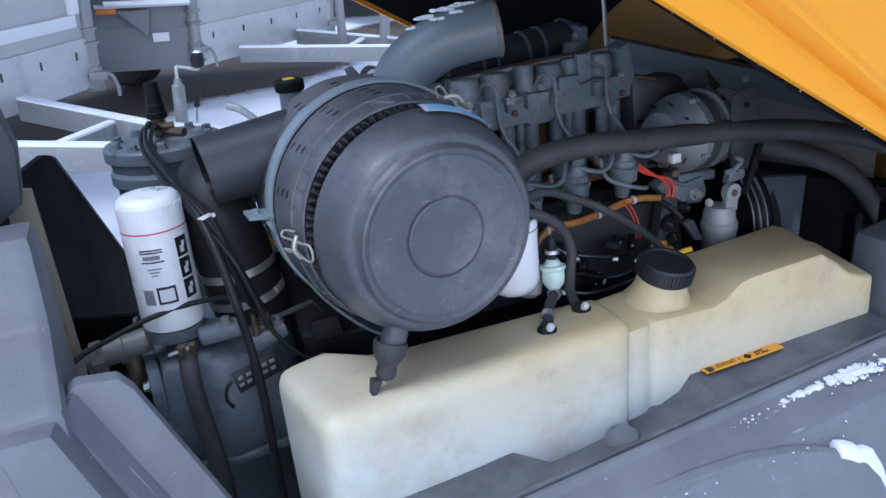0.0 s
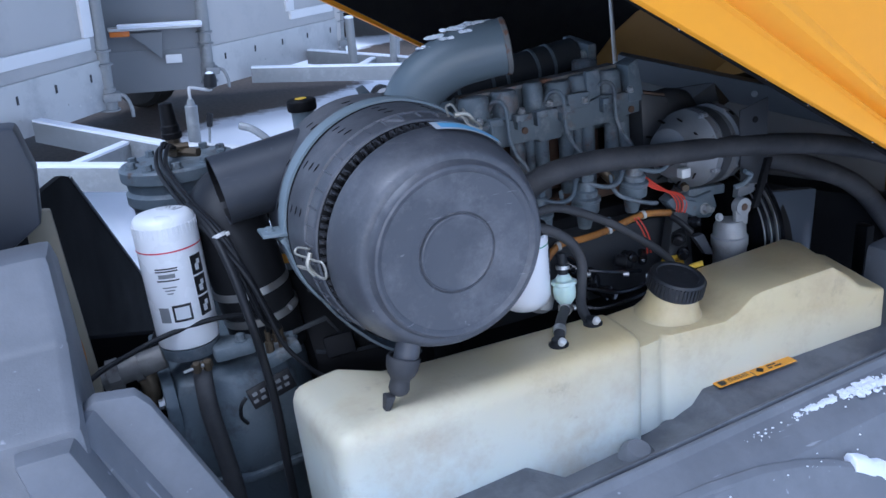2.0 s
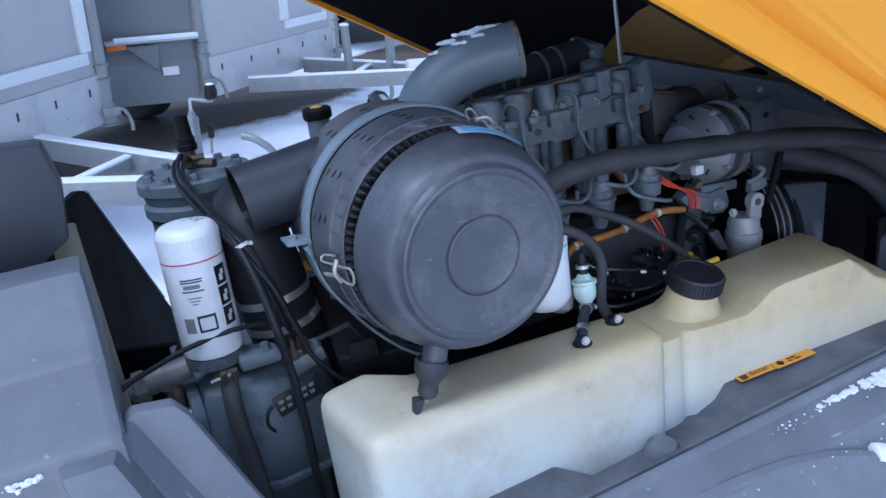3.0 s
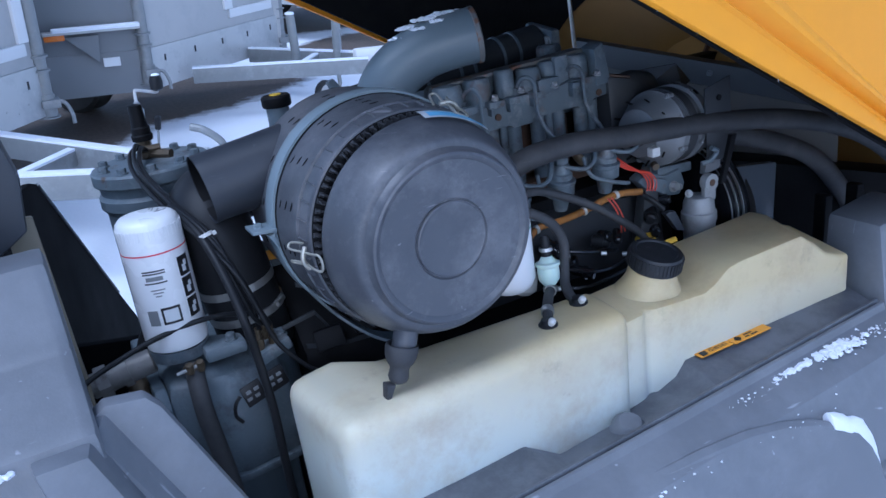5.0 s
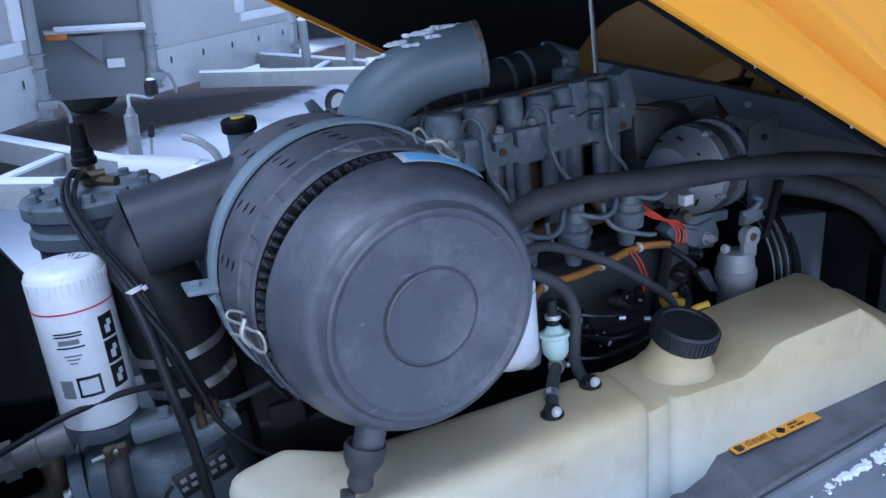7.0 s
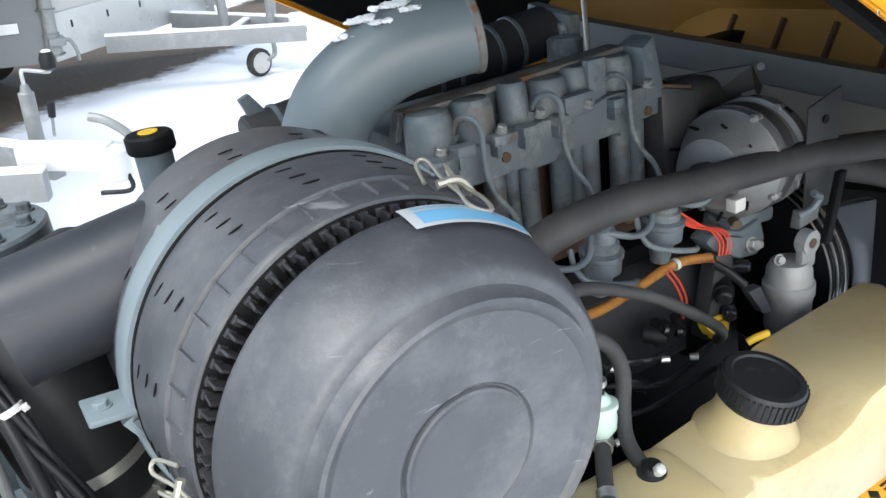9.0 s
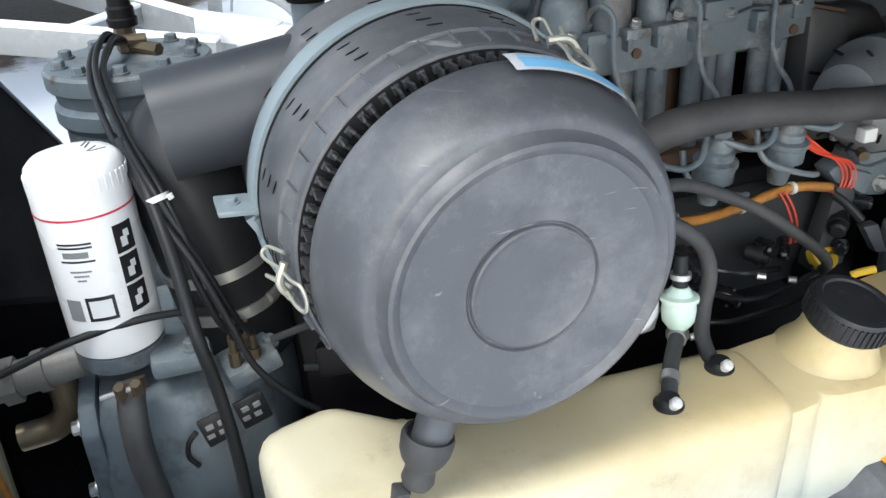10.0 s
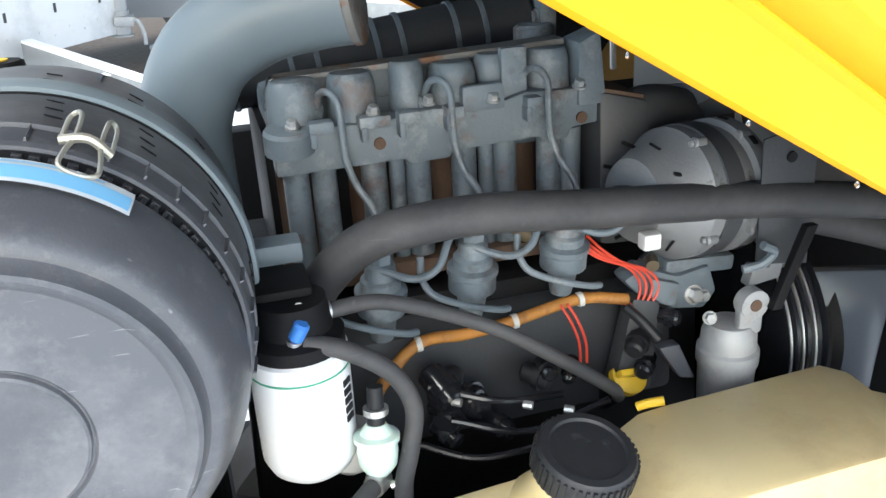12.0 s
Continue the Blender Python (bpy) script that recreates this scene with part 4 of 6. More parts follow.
def air_filter():
    t = thing("air_filter", (AF[0], 0.9, AF[1] - 0.16), "charcoal plastic air filter housing with wire clips, dusty", "air filter")
    o = (AF[0], 0.72, AF[1])
    Y = (0, 1, 0)
    front, tilt = (AF[0] + 0.0035, 0.733, AF[1] - 0.003), (-0.03, 1, 0.03)
    part("cover", lathe([(0.0015, 0), (0.0012, 0.043), (0.0, 0.048), (-0.001, 0.0503), (0.0, 0.0522), (0.0032, 0.0531), (0.0032, 0.0543), (0.0012, 0.0562), (0.0008, 0.0655), (0.0004, 0.067), (0.0, 0.07), (0.0, 0.1075), (-0.003, 0.111), (-0.0045, 0.1145),
                         (-0.003, 0.1175), (0.005, 0.120), (0.0085, 0.123), (0.009, 0.129), (0.0115, 0.1330), (0.018, 0.1375), (0.029, 0.1430), (0.043, 0.1485), (0.056, 0.1525), (0.067, 0.1546), (0.074, 0.1545), (0.078, 0.1525), (0.08, 0.148), (0.08, 0.135)], front, tilt, 96), "cover_plastic", t)
    part("body", lathe([(0.092, 0.135), (0.111, 0.138), (0.111, 0.154), (0.1125, 0.1585), (0.116, 0.1605), (0.118, 0.1610), (0.140, 0.1636), (0.1415, 0.1600), (0.144, 0.1600), (0.146, 0.1655), (0.21, 0.168), (0.235, 0.169), (0.36, 0.167), (0.40, 0.150), (0.42, 0.1), (0.42, 0)], o, Y, 96), "cover_plastic", t)
    # black filling ring: the rim gap's shade is put into its colour
    part("gap_ring", lathe([(0.0915, 0.135), (0.0915, 0.1415), (0.1075, 0.1415), (0.1105, 0.156), (0.1112, 0.156), (0.1112, 0.135)], o, Y, 96), "black", t)
    rnd = random.Random(21)
    for k in range(84):
        a = 2 * math.pi * (k + rnd.uniform(-0.12, 0.12)) / 84
        ca, sa = math.cos(a), math.sin(a)
        tooth = join(box((0, 0, 0), (0.014, 0.0175, 0.0024), 0.0005), box((0.0045, 0.0065, 0.0006), (0.007, 0.004, 0.0065), 0.0006))
        bmesh.ops.transform(tooth, matrix=Matrix.Translation((0.1465 * ca + AF[0], 0.8215, 0.1465 * sa + AF[1])) @ Matrix.Rotation(-a, 4, "Y") @ Matrix.Rotation(rnd.uniform(-0.15, 0.15), 4, "X"), verts=tooth.verts)
        part("rim_tooth", tooth, "tooth", t, smooth=0)
    for k in range(40):
        a = 2 * math.pi * (k + 0.4) / 40
        rib = hexa([(0, -0.0125, -0.001), (0.0034, -0.0115, -0.0005), (0.0034, 0.0115, -0.0005), (0, 0.0125, -0.001), (0, -0.0125, 0.0012), (0.0034, -0.0115, 0.0006), (0.0034, 0.0115, 0.0006), (0, 0.0125, 0.0012)], 0)
        bmesh.ops.transform(rib, matrix=Matrix.Translation((0.1615 * math.cos(a) + AF[0], 0.8495, 0.1615 * math.sin(a) + AF[1])) @ Matrix.Rotation(-a, 4, "Y") @ Matrix.Rotation(-0.118, 4, "Z"), verts=rib.verts)
        part("body_rib", rib, "cover_plastic", t, smooth=0)
    def slot(a, y, r):
        bm = prism([(-0.0065, 0), (-0.002, 0.0011), (0.002, 0.0011), (0.0065, 0), (0.002, -0.0011), (-0.002, -0.0011)], "x", 0, 0.0009, 0)
        # long side along the rim: local y is turned onto the tangent
        bmesh.ops.transform(bm, matrix=Matrix.Translation((r * math.cos(a) + AF[0], y, r * math.sin(a) + AF[1])) @ Matrix.Rotation(-a, 4, "Y") @ Matrix.Rotation(radians(74), 4, "X"), verts=bm.verts)
        part("body_slot", bm, "black", t, smooth=0)
    for k in range(16):
        a = 2 * math.pi * (k + 0.2) / 16
        for j, y in enumerate((0.886, 0.907, 0.929)):
            slot(a + 0.012 * j, y, 0.1667 + 0.0005 * j)
        slot(a + 0.1, 1.005, 0.1681)
        slot(a + 0.1, 1.03, 0.1678)
    # thin black ring drawn as the shadow line along the band's edge
    part("band_gap", lathe([(0.2235, 0.160), (0.2235, 0.1695), (0.2285, 0.1695), (0.2285, 0.160)], o, Y, 96), "black", t)
    band = part("mounting_band", lathe([(0.228, 0.165), (0.228, 0.173), (0.233, 0.1745), (0.257, 0.1745), (0.262, 0.173), (0.262, 0.165)], o, Y, 96), "band", t, "grey steel band")
    part("band_ear", join(prism([(0.362, 1.194), (0.404, 1.190), (0.404, 1.196), (0.362, 1.200)], "y", 0.945, 0.987, 0.002), prism([(0.385, 1.186), (0.41, 1.14), (0.415, 1.14), (0.40, 1.192)], "y", 0.948, 0.98, 0.001)), "band", band)
    part("band_bolt", hexbolt((0.376, 0.966, 1.198), (0, 0, 1), 0.0065), "band", band)
    arm = smooth_path([(0.395, 0.966, 1.186), (0.412, 0.966, 1.143), (0.435, 0.966, 1.076), (0.478, 0.966, 1.016), (0.53, 0.966, 0.968), (0.58, 0.966, 0.95)], 6)
    bm = bmesh.new()
    rows = []
    for k, p in enumerate(arm):
        d = (arm[min(k + 1, len(arm) - 1)] - arm[max(k - 1, 0)]).normalized()
        n = Vector((-d.z, 0, d.x)) * 0.0022
        rows.append([bm.verts.new(p + n + V(0, w, 0)) for w in (-0.02, 0.02)] + [bm.verts.new(p - n + V(0, w, 0)) for w in (0.02, -0.02)])
    for A, B in zip(rows, rows[1:]):
        for k in range(4):
            bm.faces.new((A[k], A[(k + 1) % 4], B[(k + 1) % 4], B[k]))
    bm.faces.new(rows[0]), bm.faces.new(rows[-1])
    bmesh.ops.recalc_face_normals(bm, faces=bm.faces)
    part("support_arm", bm, "casting", band, "grey steel support arm")
    part("inlet_duct", tube([(0.64, 1.055, 1.272), (0.5, 1.06, 1.265), (0.36, 1.062, 1.252), (0.328, 1.062, 1.248)], 0.054, 40, 5, caps=False, radii=lambda f: 0.054 + 0.016 * max(0.0, 1 - f * 1.5) ** 1.5), "plastic", t)
    # black inner tube: the shade inside the duct is put into its colour
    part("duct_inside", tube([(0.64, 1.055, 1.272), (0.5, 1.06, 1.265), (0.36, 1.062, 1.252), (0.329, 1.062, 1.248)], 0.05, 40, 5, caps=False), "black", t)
    part("valve_stub", rod((0.507, 0.775, 1.075), (0.490, 0.772, 1.028), 0.0175, seg=24), "cover_plastic", t)
    v = part("dust_valve", lathe([(0.004, 0.018), (-0.001, 0.0195), (-0.0015, 0.022), (0.003, 0.0237), (0.016, 0.0225), (0.024, 0.0195), (0.030, 0.0150), (0.034, 0.0135), (0.046, 0.0150), (0.052, 0.0125), (0.056, 0.007), (0.057, 0)], (0.491, 0.772, 1.041), (-0.30, -0.02, -1), 28), "hose", t, "soft rubber dust valve")
    part("valve_lip", hexa([(0.4515, 0.764, 0.967), (0.4575, 0.763, 0.967), (0.4575, 0.778, 0.967), (0.4515, 0.779, 0.967), (0.456, 0.762, 0.993), (0.470, 0.762, 0.990), (0.470, 0.780, 0.990), (0.456, 0.781, 0.993)], 0.003), "hose", v)

    def clip(a, name):
        e = Vector((math.cos(a), 0, math.sin(a)))
        s = Vector((-math.sin(a), 0, math.cos(a)))
        c = Vector((AF[0], 0.822, AF[1]))
        q = lambda r, y, w: c + e * r + Vector((0, y, 0)) + s * w
        k = part("wire_clip", tube([q(0.163, 0.026, -0.016), q(0.174, 0.046, -0.015), q(0.179, 0.042, -0.009), q(0.170, 0.016, -0.008), q(0.166, -0.012, -0.011), q(0.161, -0.026, -0.011), q(0.159, -0.029, 0),
                                    q(0.161, -0.026, 0.011), q(0.166, -0.012, 0.011), q(0.170, 0.016, 0.008), q(0.179, 0.042, 0.009), q(0.174, 0.046, 0.015), q(0.163, 0.026, 0.016)], 0.0017, 8, 6), "wire", t, name)
        part("clip_bridge", tube([q(0.166, 0.01, -0.016), q(0.173, 0.008, 0), q(0.166, 0.01, 0.016)], 0.0035, 8, 4), "wire", k)
    clip(radians(180 + 2), "bright wire clip")
    clip(radians(63), "bright wire clip")
    clip(radians(300), "bright wire clip")
    # label over the shoulder of the cover
    shoulder = ((0.750, 0.1420), (0.761, 0.1470), (0.775, 0.1520), (0.788, 0.1553), (0.799, 0.1567), (0.806, 0.1563))
    def sheet(a0, a1, y0, y1, lift):
        bm = bmesh.new()
        rows = []
        for f in np.linspace(0, 1, 7):
            y = y0 + (y1 - y0) * f
            r = float(np.interp(y, [p[0] for p in shoulder], [p[1] for p in shoulder])) + lift
            rows.append([bm.verts.new((AF[0] + r * math.cos(radians(a)), y, AF[1] + r * math.sin(radians(a)))) for a in np.linspace(a0, a1, 20)])
        for R0, R1 in zip(rows, rows[1:]):
            for k in range(19):
                bm.faces.new((R0[k], R0[k + 1], R1[k + 1], R1[k]))
        return bm
    lb = part("label", sheet(50, 87, 0.773, 0.8, 0.0028), "label_white", t, "blue and white warning label")
    part("label_field", sheet(50.5, 84, 0.776, 0.791, 0.0033), "blue_label", lb)
    part("label_bar", sheet(57, 84, 0.794, 0.797, 0.0033), "pale_blue", lb)


# ---- oil filter, vessel, compressor ----
def oil_filter():
    c = (0.243, 1.10)
    t = thing("oil_filter", (*c, 1.0), "white spin-on oil filter with black pictograms and red ring", "oil filter", far=0.99)
    can = part("can", lathe([(0, 0.043), (0.003, 0.0475), (0.012, 0.0485), (0.197, 0.0485), (0.207, 0.046), (0.213, 0.040), (0.215, 0.03), (0.215, 0)], (*c, 1.01), (0, 0, 1), 48), "white", t)
    part("red_ring", lathe([(0, 0.0488), (0.0022, 0.0488)], (*c, 1.172), (0, 0, 1), 48), "print_red", can)
    def patch(a0, a1, z0, z1, mat, name, lift=0.0004):
        bm = bmesh.new()
        r = 0.0486 + lift
        n = 8
        rows = [[bm.verts.new((c[0] + r * math.cos(radians(a)), c[1] + r * math.sin(radians(a)), z)) for a in np.linspace(a0, a1, n)] for z in (z0, z1)]
        for k in range(n - 1):
            bm.faces.new((rows[0][k], rows[0][k + 1], rows[1][k + 1], rows[1][k]))
        return part(name, bm, mat, can)
    for k in range(3):
        z = 1.128 - 0.034 * k
        patch(-62, -35, z, z + 0.031, "print_black", "pictogram")
        patch(-55, -46, z + 0.006, z + 0.017, "label_white", "pictogram_mark", 0.0008)
        patch(-50, -42, z + 0.015, z + 0.023, "label_white", "pictogram_mark", 0.0008)
    patch(-112, -78, 1.060, 1.088, "print_black", "pictogram")
    patch(-108, -82, 1.064, 1.084, "label_white", "pictogram_mark", 0.0008)
    patch(-138, -118, 1.060, 1.085, "print_grey", "pictogram")
    for z, w in ((1.147, 40), (1.143, 40), (1.128, 40)):
        patch(-128, -128 + w, z, z + 0.0022, "print_black", "print_bar")
    patch(-124, -94, 1.133, 1.1395, "print_grey", "logo_bar")
    for k in range(3):
        patch(-120 + 3 * k, -95 - 4 * k, 1.117 - 0.005 * k, 1.119 - 0.005 * k, "print_grey", "print_bar")
    for k in range(40):
        a = 2 * math.pi * k / 40
        part("crimp", box((c[0] + 0.0478 * math.cos(a), c[1] + 0.0478 * math.sin(a), 1.203), (0.002, 0.003, 0.016), 0.0008, (0, 0, math.degrees(a))), "white", can, smooth=0)
    for x, y, a in ((0.262, 1.105, 60), (0.268, 1.10, 20), (0.258, 1.118, 75), (0.255, 1.125, 70)):
        part("pen_stroke", box((x, y, 1.2253), (0.016, 0.0012, 0.0006), 0, (0, 0, a)), "print_black", can, smooth=0)
    h = part("filter_head", join(lathe([(0, 0.03), (0.005, 0.045), (0.024, 0.047), (0.026, 0.04)], (*c, 0.985), (0, 0, 1), 32),
                                 hexa([(0.27, 1.04, 0.98), (0.335, 1.03, 0.985), (0.335, 1.07, 0.985), (0.27, 1.11, 0.98), (0.27, 1.04, 1.004), (0.335, 1.03, 1.006), (0.335, 1.07, 1.006), (0.27, 1.11, 1.004)], 0.007)), "casting", t, "cast filter head")
    part("head_bolt", hexbolt((0.315, 1.05, 1.005), (0, 0, 1), 0.008, 0.012), "casting", h)


def vessel():
    c = (0.31, 1.42)
    t = thing("separator_vessel", (*c, 0.6), "grey painted separator vessel with bolted lid", "pressure vessel", far=0.978)
    part("shell", lathe([(0, 0.095), (0.56, 0.095), (0.57, 0.103), (0.588, 0.103), (0.595, 0.097), (0.612, 0.1)], (*c, 0.6), (0, 0, 1), 48), "casting", t)
    lid = part("lid", lathe([(0, 0.104), (0.003, 0.107), (0.022, 0.107), (0.026, 0.104), (0.026, 0)], (*c, 1.212), (0, 0, 1), 48), "engine", t)
    for k in range(10):
        a = 2 * math.pi * (k + 0.3) / 10
        part("lid_bolt", hexbolt((c[0] + 0.086 * math.cos(a), c[1] + 0.086 * math.sin(a), 1.238), (0, 0, 1), 0.0085, 0.011), "engine", lid)
    v = thing("relief_valve", (0.30, 1.45, 1.238), "brass relief valve with black plastic cap on the lid", "valve", far=0.978)
    part("valve_base", join(rod((0.312, 1.45, 1.238), (0.312, 1.45, 1.275), 0.014, seg=8, bevel=0.003), rod((0.297, 1.435, 1.258), (0.337, 1.43, 1.258), 0.007, seg=8),
                            rod((0.32, 1.44, 1.248), (0.35, 1.41, 1.245), 0.009, seg=6)), "brass", v)
    part("valve_cap", lathe([(0, 0.019), (0.010, 0.020), (0.012, 0.0175), (0.024, 0.0175), (0.027, 0.015), (0.066, 0.0125), (0.069, 0.0)], (0.312, 1.45, 1.273), (0, 0, 1), 24), "black", v)


def intake_hose():
    t = thing("intake_hose", (0.355, 1.125, 0.97), "thick black rubber intake elbow with steel clamps", "hose")
    part("elbow", tube([(0.375, 1.13, 0.95), (0.365, 1.128, 1.03), (0.352, 1.125, 1.12), (0.345, 1.14, 1.17), (0.355, 1.18, 1.195), (0.42, 1.24, 1.2)], 0.062, 36, 8), "rubber", t)
    for z, x in ((1.065, 0.359), (1.015, 0.367)):
        k = part("clamp", lathe([(0, 0.0625), (0, 0.0645), (0.013, 0.0645), (0.013, 0.0625)], (x, 1.127, z), (-0.13, 0, 1), 40), "steel", t, "bright hose clamp")
    part("clamp_screw", rod((0.405, 1.075, 1.03), (0.42, 1.09, 1.033), 0.006, seg=8), "steel", k)


def plank_between(p, q, w, h):
    """A bar of width w and height h from p to q."""
    p, q = Vector(p), Vector(q)
    n = V(0, w / 2, 0)
    u = V(0, 0, h / 2)
    return hexa([p - n - u, q - n - u, q + n - u, p + n - u, p - n + u, q - n + u, q + n + u, p + n + u], 0.001)


def compressor():
    t = thing("compressor_block", (0.3, 1.15, 0.5), "grey painted cast compressor block with bolted flanges", "compressor")
    part("gear_case", loft([[(x, y, z) for x, y in ((0.20 - q, 1.045 - p), (0.29, 1.015 - p), (0.385 + q, 1.03 - p), (0.43 + q, 1.12), (0.42, 1.28), (0.2, 1.28))] for z, p, q in ((0.79, 0.005, 0.0), (0.86, 0.012, 0.004), (0.93, 0.0, 0.0), (0.955, -0.012, -0.008), (0.968, -0.035, -0.03))], 0.012), "casting", t)
    part("lower_case", loft([[(x, y, z) for x, y in ((0.21, 1.06), (0.3, 1.03), (0.38, 1.045), (0.42, 1.28), (0.21, 1.28))] for z in (0.5, 0.775)], 0.015), "casting", t)
    part("seam_flange", loft([[(x, y, z) for x, y in ((0.19, 1.035), (0.285, 1.003), (0.385, 1.016), (0.44, 1.12), (0.43, 1.29), (0.19, 1.29))] for z in (0.777, 0.79)], 0.003), "engine", t)
    fl = part("side_flange", prism([(1.05, 0.70), (1.3, 0.70), (1.3, 0.955), (1.06, 0.955), (1.035, 0.93), (1.035, 0.76)], "x", 0.183, 0.203, 0.006), "casting", t)
    for y, z in ((1.06, 0.93), (1.05, 0.85), (1.055, 0.78)):
        part("flange_bolt", hexbolt((0.183, y, z), (-1, 0, 0), 0.008, 0.01), "steel", fl)
    for k in range(2):
        pl = part("data_plate", box((0.322 + 0.04 * k, 1.004 + 0.004 * k, 0.926 + 0.009 * k), (0.034, 0.004, 0.036), 0.002, (-6, -14, 4)), "print_black", t, "black data plate with grey print")
        for j in range(4):
            part("plate_bar", box((0.314 + 0.04 * k + 0.013 * (j % 2), 1.001 + 0.004 * k, 0.931 + 0.009 * k - 0.012 * (j // 2) + 0.003 * (j % 2)), (0.008, 0.003, 0.005), 0, (-6, -14, 4)), "print_grey", pl)
    part("wire_stub", tube([(0.30, 1.0, 0.93), (0.29, 0.998, 0.92), (0.287, 1.0, 0.90), (0.295, 1.0, 0.885)], 0.003, 8, 5), "rubber", t)
    # bell and recesses black on a grey casting: shade held in the colour
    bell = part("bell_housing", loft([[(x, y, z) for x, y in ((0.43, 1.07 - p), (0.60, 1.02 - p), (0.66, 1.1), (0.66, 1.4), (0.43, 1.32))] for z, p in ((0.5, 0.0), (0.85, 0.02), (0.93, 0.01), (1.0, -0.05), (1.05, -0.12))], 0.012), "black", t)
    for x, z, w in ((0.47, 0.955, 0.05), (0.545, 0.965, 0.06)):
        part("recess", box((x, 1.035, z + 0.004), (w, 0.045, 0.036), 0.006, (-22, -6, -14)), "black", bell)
    for p, q in (((0.395, 1.03, 1.004), (0.452, 1.03, 1.014)), ((0.452, 1.03, 1.014), (0.475, 1.04, 0.975)), ((0.425, 1.02, 0.965), (0.475, 1.03, 0.945)), ((0.475, 1.03, 0.945), (0.56, 1.03, 0.94)), ((0.43, 1.03, 1.07), (0.47, 1.03, 1.05))):
        part("tray_lip", plank_between(p, q, 0.004, 0.008), "manifold", bell)
    part("dust_lug", box((0.56, 0.98, 1.0), (0.035, 0.02, 0.018), 0.004, (0, 25, 0)), "black", bell)
    b = thing("oil_manifold", (0.36, 1.07, 0.97), "cast oil manifold block with brass fittings", "manifold")
    part("block", box((0.37, 1.045, 0.975), (0.06, 0.055, 0.022), 0.005, (0, -12, 10)), "engine", b)
    for x, y in ((0.355, 1.03), (0.376, 1.03), (0.372, 1.055)):
        part("fitting", join(rod((x, y, 0.98), (x, y, 1.0), 0.007, seg=6), rod((x, y, 1.0), (x, y, 1.02), 0.0045, seg=10)), "brass", b)
    part("bolt", hexbolt((0.395, 1.05, 0.985), (0, 0, 1), 0.008, 0.012), "casting", b)


# ---- engine ----
def engine():
    t = thing("diesel_engine", (0.95, 1.15, 0.5), "grey painted four cylinder diesel engine with oily stains", "engine", shift=ENGINE)
    # crankcase and block black instead of grey, for the shade under the hood
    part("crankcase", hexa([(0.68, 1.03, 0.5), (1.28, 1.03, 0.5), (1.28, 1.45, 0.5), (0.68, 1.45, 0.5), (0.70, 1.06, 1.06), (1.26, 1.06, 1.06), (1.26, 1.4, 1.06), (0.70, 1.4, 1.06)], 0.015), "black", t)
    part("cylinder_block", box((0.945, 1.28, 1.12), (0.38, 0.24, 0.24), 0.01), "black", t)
    for k in range(4):
        part("cylinder_barrel", rod((0.80 + 0.083 * k, 1.17, 1.04), (0.80 + 0.083 * k, 1.17, 1.22), 0.036, seg=24), "rust", t, "rust stained cylinder barrel")
    head = part("rocker_carrier", prism([(0.762, 1.212), (0.90, 1.214), (0.905, 1.208), (0.95, 1.209), (0.955, 1.216), (1.055, 1.219), (1.06, 1.212), (1.09, 1.213), (1.095, 1.225), (1.128, 1.228), (1.128, 1.268), (1.04, 1.272), (1.0, 1.262), (0.93, 1.266), (0.87, 1.258), (0.80, 1.262), (0.762, 1.255)], "y", 1.076, 1.112, 0.004), "engine", t)
    part("top_rail", hexa([(0.775, 1.125, 1.300), (1.10, 1.11, 1.313), (1.10, 1.14, 1.313), (0.775, 1.155, 1.300), (0.775, 1.125, 1.306), (1.10, 1.11, 1.320), (1.10, 1.14, 1.320), (0.775, 1.155, 1.306)], 0.0015), "rusty_paint", head, "flat rail with rust along its edge")
    part("back_rail", hexa([(0.76, 1.135, 1.27), (1.12, 1.13, 1.275), (1.12, 1.15, 1.275), (0.76, 1.155, 1.27), (0.77, 1.135, 1.305), (1.12, 1.13, 1.312), (1.12, 1.15, 1.312), (0.77, 1.155, 1.305)], 0.004), "engine", head)
    for x, r, h in ((0.792, 0.029, 0.062), (0.853, 0.026, 0.064), (0.914, 0.019, 0.07), (0.966, 0.026, 0.064), (1.012, 0.02, 0.068), (1.078, 0.025, 0.068)):
        part("rocker_tower", lathe([(0, r * 1.06), (h - 0.014, r), (h - 0.005, r * 0.93), (h - 0.001, r * 0.8), (h, r * 0.6), (h, 0)], (x, 1.108, 1.245), (0, 0.03, 1), 22), "engine", head)
    part("tower_fin", box((1.03, 1.09, 1.285), (0.03, 0.012, 0.07), 0.003), "engine", head)
    part("tower_web", box((0.99, 1.078, 1.272), (0.05, 0.014, 0.03), 0.01), "engine", head)
    part("end_tower", hexa([(1.10, 1.07, 1.25), (1.135, 1.07, 1.25), (1.135, 1.13, 1.25), (1.10, 1.13, 1.25), (1.105, 1.08, 1.318), (1.135, 1.09, 1.328), (1.135, 1.13, 1.328), (1.105, 1.13, 1.318)], 0.004), "engine", head)
    part("front_boss", lathe([(0, 0.026), (0.022, 0.026), (0.026, 0.023), (0.026, 0)], (0.779, 1.082, 1.238), (0, -0.15, 1), 22), "engine", head)
    for x, y, z in ((0.784, 1.075, 1.264), (0.868, 1.072, 1.27), (0.93, 1.078, 1.272), (1.0, 1.072, 1.268), (1.1, 1.07, 1.272)):
        part("head_bolt", hexbolt((x, y, z), (0, -0.3, 1), 0.006, 0.009), "steel", head)
